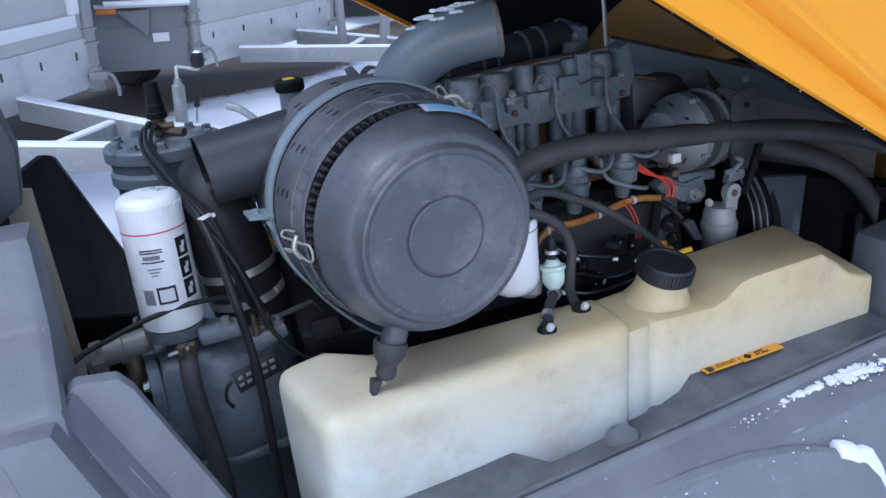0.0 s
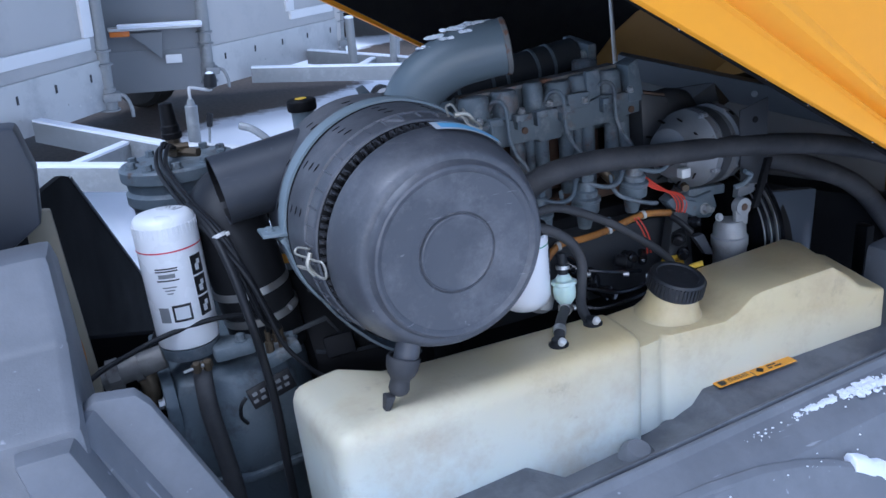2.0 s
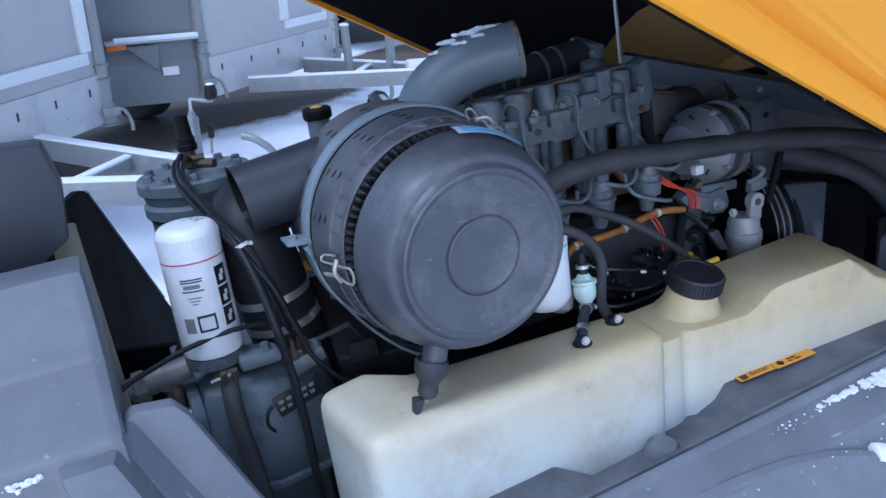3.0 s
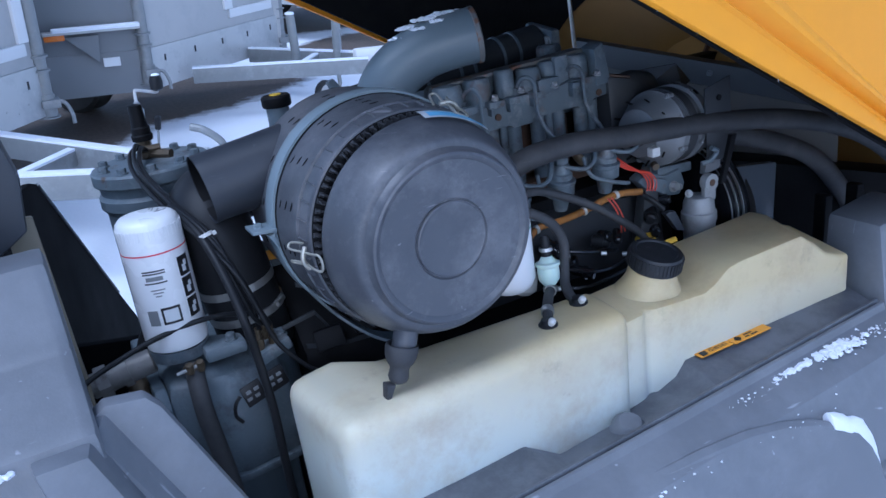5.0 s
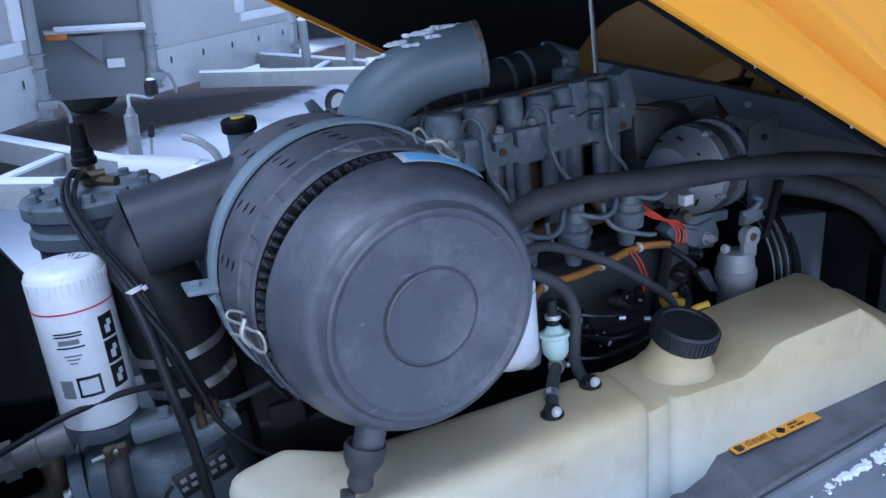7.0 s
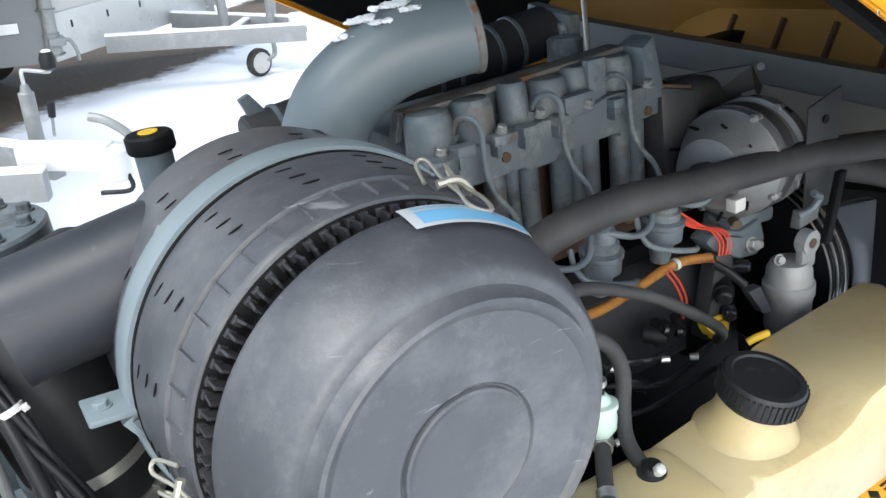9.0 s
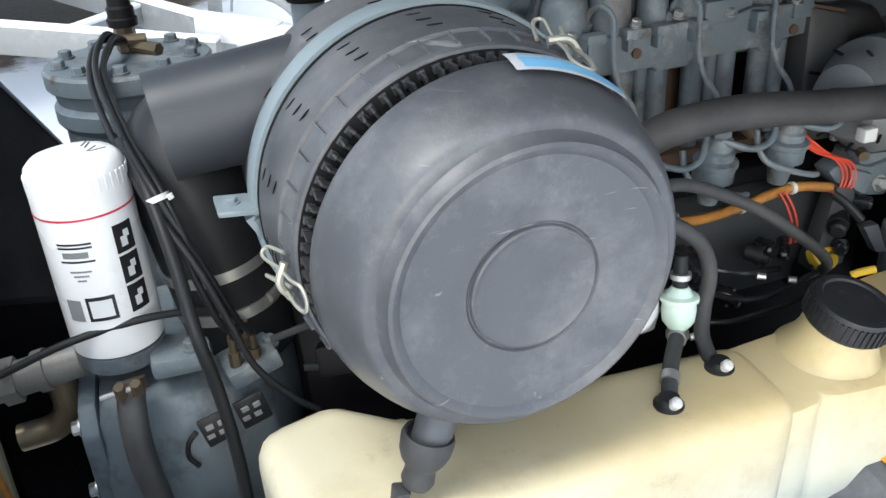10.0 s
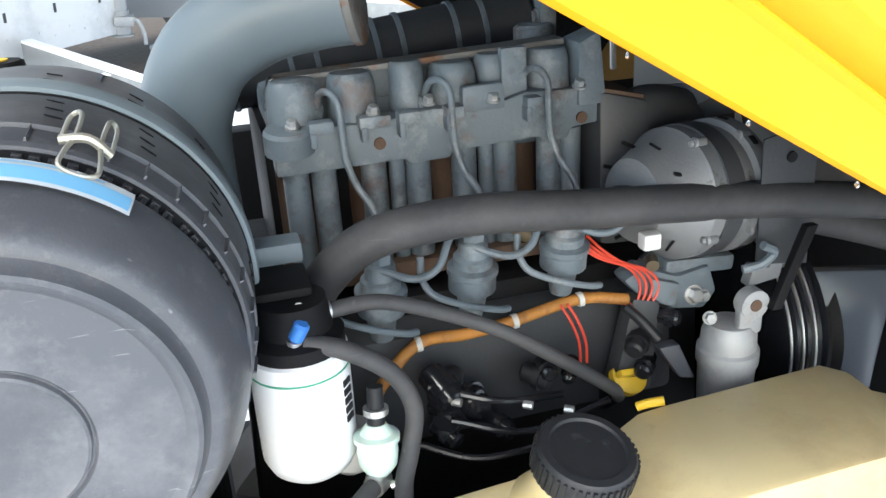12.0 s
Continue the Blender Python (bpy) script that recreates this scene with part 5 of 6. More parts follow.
    for x, w in ((0.812, 0.026), (0.868, 0.034), (0.905, 0.024), (0.955, 0.02), (1.045, 0.018)):
        part("bridge_clamp", box((x, 1.072, 1.262), (w, 0.02, 0.013), 0.003), "engine", head)
        part("clamp_tooth", box((x - w * 0.35, 1.07, 1.25), (0.007, 0.018, 0.016), 0.002), "casting", head)
    for x in (0.873, 1.106):
        part("core_hole", lathe([(0, 0.0065), (0.0025, 0.0065)], (x, 1.0755, 1.236), (0, -1, 0), 14), "rust", head)
    part("side_hole", lathe([(0, 0.0065), (0.0025, 0.0065)], (0.7615, 1.09, 1.245), (-1, 0, 0), 14), "rust", head)
    for x, r in ((0.783, 0.014), (0.813, 0.014), (0.868, 0.0145), (0.894, 0.009), (0.918, 0.0145), (0.972, 0.0145), (0.998, 0.009), (1.02, 0.0145), (1.075, 0.0145), (1.10, 0.0145)):
        part("pushrod_tube", rod((x, 1.098, 1.08), (x, 1.098, 1.222), r, seg=16), "engine", t)
    part("tube_sheet", box((0.94, 1.12, 1.085), (0.36, 0.09, 0.02), 0.004), "rust", t)
    part("head_back", box((0.945, 1.22, 1.235), (0.36, 0.18, 0.08), 0.012), "casting", t)
    rc = part("rear_cover", hexa([(1.125, 1.06, 1.08), (1.19, 1.05, 1.08), (1.19, 1.2, 1.08), (1.125, 1.2, 1.08), (1.125, 1.07, 1.265), (1.185, 1.06, 1.25), (1.185, 1.2, 1.25), (1.125, 1.2, 1.265)], 0.01), "bracket", t)
    part("rusty_top", hexa([(1.128, 1.075, 1.262), (1.18, 1.068, 1.25), (1.18, 1.15, 1.25), (1.128, 1.15, 1.262), (1.128, 1.075, 1.267), (1.18, 1.068, 1.255), (1.18, 1.15, 1.255), (1.128, 1.15, 1.267)], 0.001), "rust", rc)
    for k, x in enumerate((0.823, 0.941, 1.051)):
        part("injector_pipe", tube([(x - 0.012, 1.095, 1.272), (x - 0.008, 1.085, 1.292), (x, 1.07, 1.297), (x + 0.008, 1.062, 1.285), (x + 0.009, 1.06, 1.255), (x + 0.010, 1.058, 1.228), (x + 0.018, 1.052, 1.20), (x + 0.03, 1.042, 1.178), (x + 0.036, 1.032, 1.15)], 0.0038, 10, 6), "engine", t)
        part("pipe_nut", rod((x - 0.014, 1.098, 1.262), (x - 0.011, 1.092, 1.278), 0.0085, seg=6), "engine", t)
    # single plunger injection pumps
    for k, x in enumerate((0.845, 0.945, 1.05)):
        z = 1.075 + 0.008 * k
        p = part("injection_pump", lathe([(-0.03, 0.012), (-0.02, 0.014), (0, 0.017), (0.004, 0.0255), (0.022, 0.0255), (0.024, 0.0275), (0.03, 0.0275), (0.033, 0.021), (0.042, 0.021), (0.045, 0.017), (0.06, 0.015), (0.062, 0.010), (0.078, 0.009), (0.078, 0)], (x, 1.0, z), (0.03, -0.1, 1), 26), "engine", t)
        part("pump_nut", lathe([(0, 0.012), (0.013, 0.012)], (x + 0.002, 0.994, z + 0.06), (0.03, -0.1, 1), 6), "casting", p)
        part("fuel_line", tube([(x - 0.004, 0.985, z + 0.058), (x + 0.03, 0.968, z + 0.048), (x + 0.055, 0.968, z + 0.055), (x + 0.07, 0.98, z + 0.075), (x + 0.085, 1.0, z + 0.085)], 0.0042, 10, 6), "casting", p)
        part("return_line", tube([(x - 0.058, 0.985, z + 0.055), (x - 0.06, 0.975, z + 0.035), (x - 0.05, 0.968, z + 0.018), (x - 0.02, 0.962, z + 0.004), (x + 0.015, 0.962, z - 0.008), (x + 0.03, 0.968, z - 0.012)], 0.0038, 10, 6), "casting", p)
    part("side_cover", hexa([(0.72, 1.005, 0.90), (1.20, 1.005, 0.90), (1.2, 1.06, 0.90), (0.72, 1.06, 0.90), (0.74, 1.02, 1.03), (1.2, 1.02, 1.03), (1.2, 1.06, 1.04), (0.74, 1.06, 1.04)], 0.012), "manifold", t)
    br = part("front_bracket", prism([(1.119, 1.066), (1.143, 1.079), (1.188, 1.061), (1.229, 1.067), (1.241, 1.033), (1.225, 1.012), (1.184, 1.019), (1.141, 1.042)], "y", 0.988, 1.02, 0.006), "casting", t)
    part("bracket_web", prism([(1.150, 1.068), (1.186, 1.055), (1.180, 1.024), (1.150, 1.042)], "y", 0.979, 0.989, 0.003), "engine", br)
    part("bracket_bolt", hexbolt((1.208, 0.988, 1.034), (0, -1, 0.2), 0.009, 0.012), "steel", br)
    part("bracket_bolt", hexbolt((1.222, 0.988, 1.03), (0, -1, 0.2), 0.006, 0.008), "alu", br)
    part("bracket_leg", hexa([(1.10, 0.97, 0.93), (1.15, 0.97, 0.93), (1.15, 1.0, 0.93), (1.10, 1.0, 0.93), (1.125, 0.975, 1.05), (1.16, 0.975, 1.04), (1.16, 1.0, 1.04), (1.125, 1.0, 1.05)], 0.006), "bracket", br)
    rnd = random.Random(11)
    for k in range(16):
        x, z = 0.86 + 0.30 * rnd.random(), 0.93 + 0.09 * rnd.random()
        d = Vector((rnd.uniform(-1, 1), -1, rnd.uniform(-0.5, 0.3))).normalized()
        a = Vector((x, 0.985, z))
        L, r = rnd.uniform(0.02, 0.05), rnd.uniform(0.007, 0.016)
        part("side_fitting", join(rod(a, a + d * L, r, seg=14, bevel=0.003), rod(a + d * L * 0.5, a + d * L * 0.7, r * 1.25, seg=14)), "blackgloss" if k % 4 else "rubber", t)
    for a, b, c in (((0.88, 0.96, 1.0), (0.95, 0.93, 0.985), (1.03, 0.955, 0.96)), ((0.9, 0.95, 0.96), (0.98, 0.93, 0.94), (1.08, 0.94, 0.95)), ((0.86, 0.95, 0.94), (0.93, 0.92, 0.925), (1.05, 0.91, 0.94))):
        part("side_pipe", tube([a, b, c], 0.004, 8, 6), "blackgloss", t)
    for x, y, z in ((1.02, 0.925, 0.962), (0.975, 0.93, 0.975), (0.90, 0.94, 0.99)):
        part("bright_nut", rod((x, y, z), (x + 0.008, y - 0.006, z), 0.0045, seg=8), "steel", t)
    m = thing("intake_manifold", (0.95, 1.2, 1.3), "black ribbed intake manifold pipe behind the rockers", "pipe", far=1.10, shift=(0, 0, 0.012))
    part("pipe", rod((0.62, 1.229, 1.275), (1.06, 1.21, 1.327), 0.035, seg=28, bevel=0.004), "manifold", m)
    for x in (0.66, 0.70, 0.77, 0.80, 0.87, 0.90, 0.965, 1.0):
        part("band", lathe([(-0.003, 0.0355), (-0.003, 0.037), (0.003, 0.037), (0.003, 0.0355)], (x, 1.2234 - 0.0432 * (x - 0.75), 1.2904 + 0.1182 * (x - 0.75)), (1, -0.044, 0.118), 28), "casting", m)
    part("end_flange", hexa([(1.06, 1.16, 1.305), (1.08, 1.16, 1.305), (1.08, 1.25, 1.31), (1.06, 1.25, 1.31), (1.06, 1.16, 1.35), (1.08, 1.16, 1.35), (1.08, 1.25, 1.362), (1.06, 1.25, 1.362)], 0.005), "engine", m)
    for y, z in ((1.175, 1.33), (1.235, 1.34)):
        part("flange_bolt", hexbolt((1.06, y, z), (-1, 0, 0), 0.008), "steel", m)
    part("rear_boss", rod((1.05, 1.16, 1.29), (1.05, 1.16, 1.325), 0.024, seg=20, bevel=0.004), "engine", m)


def exhaust():
    t = thing("exhaust_elbow", (0.69, 1.2, 1.05), "wide blue-grey elbow pipe dusted with snow", "pipe")
    part("elbow", tube([(0.695, 1.215, 1.05), (0.69, 1.215, 1.19), (0.695, 1.212, 1.262), (0.725, 1.204, 1.326), (0.782, 1.187, 1.364), (0.84, 1.167, 1.378), (0.882, 1.152, 1.383)], 0.05, 40, 8), "slate", t)
    part("rim", lathe([(0, 0.05), (0.002, 0.0515), (0.009, 0.0515), (0.011, 0.048)], (0.876, 1.154, 1.382), (0.93, -0.33, 0.1), 40), "rusty_paint", t, "rust spotted pipe rim")


def fuel_filter():
    c = (0.76, 0.892)
    t = thing("fuel_filter", (*c, 0.97), "white spin-on fuel filter with green ring, black head", "fuel filter", shift=(0.003, 0.033, 0.015))
    can = part("can", lathe([(0, 0), (0, 0.03), (0.008, 0.039), (0.02, 0.044), (0.125, 0.0445), (0.128, 0.041)], (*c, 0.974), (0, 0, 1), 40), "white", t)
    part("green_ring", lathe([(0, 0.0448), (0.002, 0.0448)], (*c, 1.083), (0, 0, 1), 40), "print_green", can)
    for k in range(5):
        a = radians(-35)
        part("print_mark", box((c[0] + 0.0446 * math.cos(a), c[1] + 0.0446 * math.sin(a), 1.07 - 0.009 * k), (0.001, 0.012, 0.006), 0, (0, 0, -35)), "print_black", can, smooth=0)
    part("drain_nut", lathe([(0, 0.012), (0.008, 0.012)], (*c, 0.966), (0, 0, 1), 6), "white", can)
    h = part("filter_head", join(lathe([(0, 0.043), (0.012, 0.043), (0.018, 0.034), (0.045, 0.03)], (*c, 1.102), (0, 0, 1), 28), box((0.755, 0.92, 1.14), (0.05, 0.06, 0.03), 0.006)), "black", t, "black filter head")
    part("arm", box((0.745, 0.96, 1.165), (0.07, 0.03, 0.02), 0.004), "casting", h)
    part("stud", rod((0.765, 0.9, 1.135), (0.765, 0.875, 1.14), 0.008, seg=14), "nylon", h)
    part("blue_cap", rod((0.757, 0.862, 1.122), (0.765, 0.858, 1.138), 0.007, seg=12, bevel=0.002), "bluecap", h)
    part("nipple", rod((0.755, 0.864, 1.108), (0.757, 0.862, 1.122), 0.0075, seg=12), "steel", h)


def small_fuel_parts():
    b = thing("priming_bulb", (0.80, 0.845, 0.99), "milky green plastic priming bulb with clips", "bulb", shift=(0.018, 0.040, -0.012))
    part("bulb", lathe([(0, 0.008), (0.005, 0.0125), (0.012, 0.0175), (0.024, 0.019), (0.034, 0.018), (0.036, 0.021), (0.041, 0.021), (0.043, 0.015), (0.052, 0.009)], (0.80, 0.848, 1.0), (0.05, 0.12, 1), 26), "bulb", b)
    part("clip", lathe([(0, 0.009), (0, 0.0125), (0.007, 0.0125), (0.007, 0.009)], (0.799, 0.846, 0.992), (0.05, 0.12, 1), 20), "steel", b)
    part("clip_screw", rod((0.808, 0.836, 0.995), (0.82, 0.834, 0.997), 0.004, seg=8), "steel", b)
    part("stem", rod((0.803, 0.855, 1.05), (0.806, 0.862, 1.085), 0.0085, 0.0075, 14), "rubber", b)
    part("stem_clip", lathe([(0, 0.0095), (0, 0.0115), (0.006, 0.0115), (0.006, 0.0095)], (0.804, 0.857, 1.06), (0.05, 0.12, 1), 20), "steel", b)
    f = thing("plastic_fuel_strainer", (0.79, 0.9, 0.97), "pale plastic strainer behind the bulb", "strainer", shift=(0.012, 0.035, -0.008))
    part("strainer", lathe([(0, 0.012), (0.008, 0.022), (0.03, 0.024), (0.05, 0.018)], (0.785, 0.905, 0.97), (0.2, 0.1, 1), 20), "nylon", f)
    for k, (x, y, z) in enumerate(((0.748, 0.797, 0.965), (0.831, 0.829, 0.967))):
        g = thing("tank_outlet", (x, y, z), "black rubber outlet boot with white plastic plug", "fitting", "tank outlets")
        part("grommet", lathe([(0, 0.0155), (0.004, 0.0155), (0.006, 0.0125), (0.012, 0.0105)], (x, y, 0.9705), (0, 0, 1), 24), "rubber", g)
        part("plug", lathe([(0, 0.006), (0.012, 0.006), (0.015, 0.003), (0.015, 0)], (x - 0.001, y - 0.006, 0.975), (0.1, -0.6, 0.8), 14), "nylon", g)


def hose(name, label, pts, r, mat="hose", clamps=(), n=8, seg=16, far=1.0):
    t = thing(name, pts[0], label, "hose" if "hose" in name else "cable", far=far)
    part("tube", tube(pts, r, seg, n), mat, t)
    path = smooth_path(pts, n)
    for f in clamps:
        i = min(len(path) - 2, int(f * (len(path) - 1)))
        part("clamp", lathe([(-0.005, r + 0.0002), (-0.005, r + 0.002), (0.005, r + 0.002), (0.005, r + 0.0002)], path[i], path[i + 1] - path[i], 20), "steel", t)
    return t


def hoses():
    hose("coolant_hose", "thick dusty black rubber hose over the engine", [(0.772, 1.0, 1.10), (0.785, 0.985, 1.14), (0.835, 0.972, 1.182), (0.93, 0.965, 1.193), (1.05, 0.962, 1.182), (1.2, 0.956, 1.17), (1.3, 0.952, 1.158), (1.45, 0.95, 1.13), (1.6, 0.945, 1.085), (1.72, 0.93, 1.02), (1.80, 0.91, 0.93), (1.83, 0.89, 0.8), (1.83, 0.88, 0.6)], 0.02, clamps=(0.02,), far=1.025)
    hose("breather_hose", "black rubber hose curving down beside the radiator", [(1.10, 1.0, 1.165), (1.2, 0.99, 1.158), (1.338, 0.995, 1.12), (1.503, 1.0, 1.058), (1.60, 1.0, 1.005), (1.672, 1.0, 0.935), (1.734, 1.0, 0.85), (1.766, 1.0, 0.722), (1.77, 1.0, 0.55)], 0.021, far=1.025)
    hose("fuel_hose", "grey rubber fuel hose from the filter head", [(0.790, 0.926, 1.143), (0.85, 0.935, 1.136), (0.95, 0.945, 1.085), (1.02, 0.945, 1.035), (1.065, 0.95, 0.998), (1.095, 0.965, 0.968), (1.11, 0.985, 0.945)], 0.0073, clamps=(0.02,))
    hose("fuel_hose", "dark rubber fuel hose looping down to the tank", [(0.766, 0.896, 1.132), (0.80, 0.892, 1.12), (0.838, 0.892, 1.09), (0.856, 0.893, 1.05), (0.85, 0.888, 1.012), (0.838, 0.872, 0.988), (0.832, 0.85, 0.976), (0.831, 0.834, 0.973)], 0.0085)
    hose("fuel_hose", "short rubber hose from bulb to tank", [(0.815, 0.882, 0.984), (0.80, 0.866, 0.985), (0.773, 0.833, 0.983), (0.751, 0.80, 0.970)], 0.0085, clamps=(0.08, 0.75))
    hose("return_hose", "black rubber hose behind the oil filter head", [(0.235, 1.165, 1.03), (0.207, 1.17, 1.01), (0.188, 1.17, 0.97), (0.18, 1.17, 0.93), (0.173, 1.17, 0.86), (0.17, 1.17, 0.7)], 0.011, "rubber")
    g = thing("warning_plate", (0.43, 1.2, 1.06), "dull grey bracket plate with an orange sticker", "plate")
    part("plate", hexa([(0.41, 1.195, 0.96), (0.465, 1.195, 0.96), (0.465, 1.2, 0.96), (0.41, 1.2, 0.96), (0.41, 1.195, 1.105), (0.465, 1.195, 1.095), (0.465, 1.2, 1.095), (0.41, 1.2, 1.105)], 0.001), "casting", g)
    part("sticker", box((0.44, 1.1935, 1.073), (0.036, 0.0012, 0.018), 0, (0, 6, 0)), "orange_label", g, smooth=0)
    hose("drain_hose", "black rubber hose from the filter head down", [(0.247, 1.022, 1.0), (0.243, 1.0, 0.965), (0.243, 0.99, 0.92), (0.25, 0.985, 0.845), (0.255, 0.98, 0.76), (0.26, 0.98, 0.55)], 0.0145, "hose")
    c = thing("hose_clamp", (0.247, 1.022, 1.0), "weathered brass hose clamp with screw on the filter head", "clamp")
    part("band", lathe([(-0.006, 0.0138), (-0.006, 0.0165), (0.006, 0.0165), (0.006, 0.0138)], (0.247, 1.018, 0.995), (0.1, -0.5, -1), 22), "brass", c)
    part("screw", rod((0.218, 1.0, 1.0), (0.25, 0.998, 1.005), 0.0028, seg=8), "alu", c)
    for x in (0.238, 0.254):
        part("lug", rod((x, 1.0, 0.995), (x, 0.996, 1.012), 0.006, seg=10, bevel=0.001), "brass", c)
    hose("control_cable", "thick black control cable running down past the tank", [(0.287, 1.13, 1.218), (0.305, 1.045, 1.19), (0.316, 0.99, 1.14), (0.322, 0.95, 1.08), (0.331, 0.955, 1.005), (0.337, 0.955, 0.912), (0.337, 0.955, 0.77), (0.345, 0.95, 0.55)], 0.0068, "rubber")
    for k in range(4):
        ox, oz = ((-0.009, 0), (0.007, 0.002), (-0.001, 0.008), (0.003, -0.006))[k]
        trunk = [(0.315 - 0.006 * k, 1.40 + 0.004 * k, 1.262), (0.287 + ox, 1.36, 1.273 + oz), (0.272 + ox, 1.28, 1.252 + oz), (0.288 + ox, 1.15, 1.217 + oz), (0.312 + ox, 1.038, 1.186 + oz)]
        tail = ([(0.335, 0.99, 1.13), (0.356, 0.985, 1.06), (0.372, 0.985, 1.005), (0.405, 0.985, 0.955), (0.43, 0.985, 0.93)], [(0.335, 1.005, 1.13), (0.352, 1.01, 1.06), (0.357, 1.025, 1.02)],
                [(0.34, 1.005, 1.125), (0.362, 1.01, 1.055), (0.376, 1.027, 1.02)], [(0.330, 1.0, 1.12), (0.345, 1.0, 1.06), (0.36, 1.02, 1.03), (0.373, 1.05, 1.015)])[k]
        hose("control_cable", "thin black control cables strapped in a bundle", trunk + tail, 0.0038, "rubber")
    hose("thin_cable", "thin black cable sagging across the filter", [(0.05, 1.02, 0.99), (0.099, 1.04, 1.016), (0.15, 1.045, 1.032), (0.2, 1.045, 1.046), (0.26, 1.043, 1.055), (0.31, 1.05, 1.05), (0.35, 1.06, 1.035)], 0.0042, "rubber")
    t = thing("cable_tie", (0.313, 1.035, 1.187), "white nylon cable tie round the cables", "cable tie")
    part("strap", lathe([(-0.003, 0.0115), (-0.003, 0.0124), (0.003, 0.0124), (0.003, 0.0115)], (0.313, 1.038, 1.186), (0.25, -0.35, -0.9), 16), "nylon", t)
    part("tail", box((0.325, 1.028, 1.19), (0.006, 0.005, 0.005), 0.0005, (0, -20, 0)), "nylon", t)
    l = hose("wire_loom", "orange taped wiring loom along the engine", [(0.83, 1.02, 0.955), (0.852, 1.025, 0.995), (0.897, 1.036, 1.03), (0.952, 1.034, 1.032), (1.007, 1.036, 1.036), (1.085, 1.036, 1.048), (1.138, 1.022, 1.044)], 0.0066, "loom")
    for x, z in ((0.897, 1.03), (1.007, 1.036), (1.085, 1.048)):
        part("tie", lathe([(-0.003, 0.007), (-0.003, 0.0084), (0.003, 0.0084), (0.003, 0.007)], (x, 1.035, z), (1, 0, 0.1), 14), "nylon", l)
    u = thing("pipe_union", (1.01, 1.06, 1.14), "tarnished brass pipe union behind the thick hose", "fitting")
    part("nut", rod((1.012, 1.06, 1.15), (1.004, 1.058, 1.168), 0.013, seg=6, bevel=0.002), "old_brass", u)
    part("tail", tube([(1.012, 1.06, 1.152), (1.022, 1.062, 1.135), (1.036, 1.066, 1.122)], 0.009, 12, 4), "old_brass", u)
    for k in range(4):
        b = 0.003 * k
        hose("red_wire_cable", "thin red wires looping from the alternator to the loom", [(1.07 + 0.009 * k, 1.045, 1.128 - b), (1.084 + 0.009 * k, 1.03, 1.113 - b), (1.106 + 0.009 * k, 1.026, 1.097 - b), (1.135 + 0.009 * k, 1.022, 1.084 - b), (1.150 + 0.008 * k, 1.02, 1.064 - b), (1.149 + 0.0055 * k, 1.018, 1.046 - b), (1.141 + 0.002 * k, 1.018, 1.038), (1.132, 1.021, 1.04)], 0.0016, "red", n=8, seg=8)
    for k in range(2):
        b = 0.008 * k
        hose("red_wire_cable", "thin red wires dropping to the starter", [(1.058 + b, 1.026, 1.05), (1.0675 + b, 1.018, 1.030), (1.075 + b, 1.014, 1.005), (1.077 + b, 1.014, 0.978)], 0.0016, "red", n=6, seg=8)


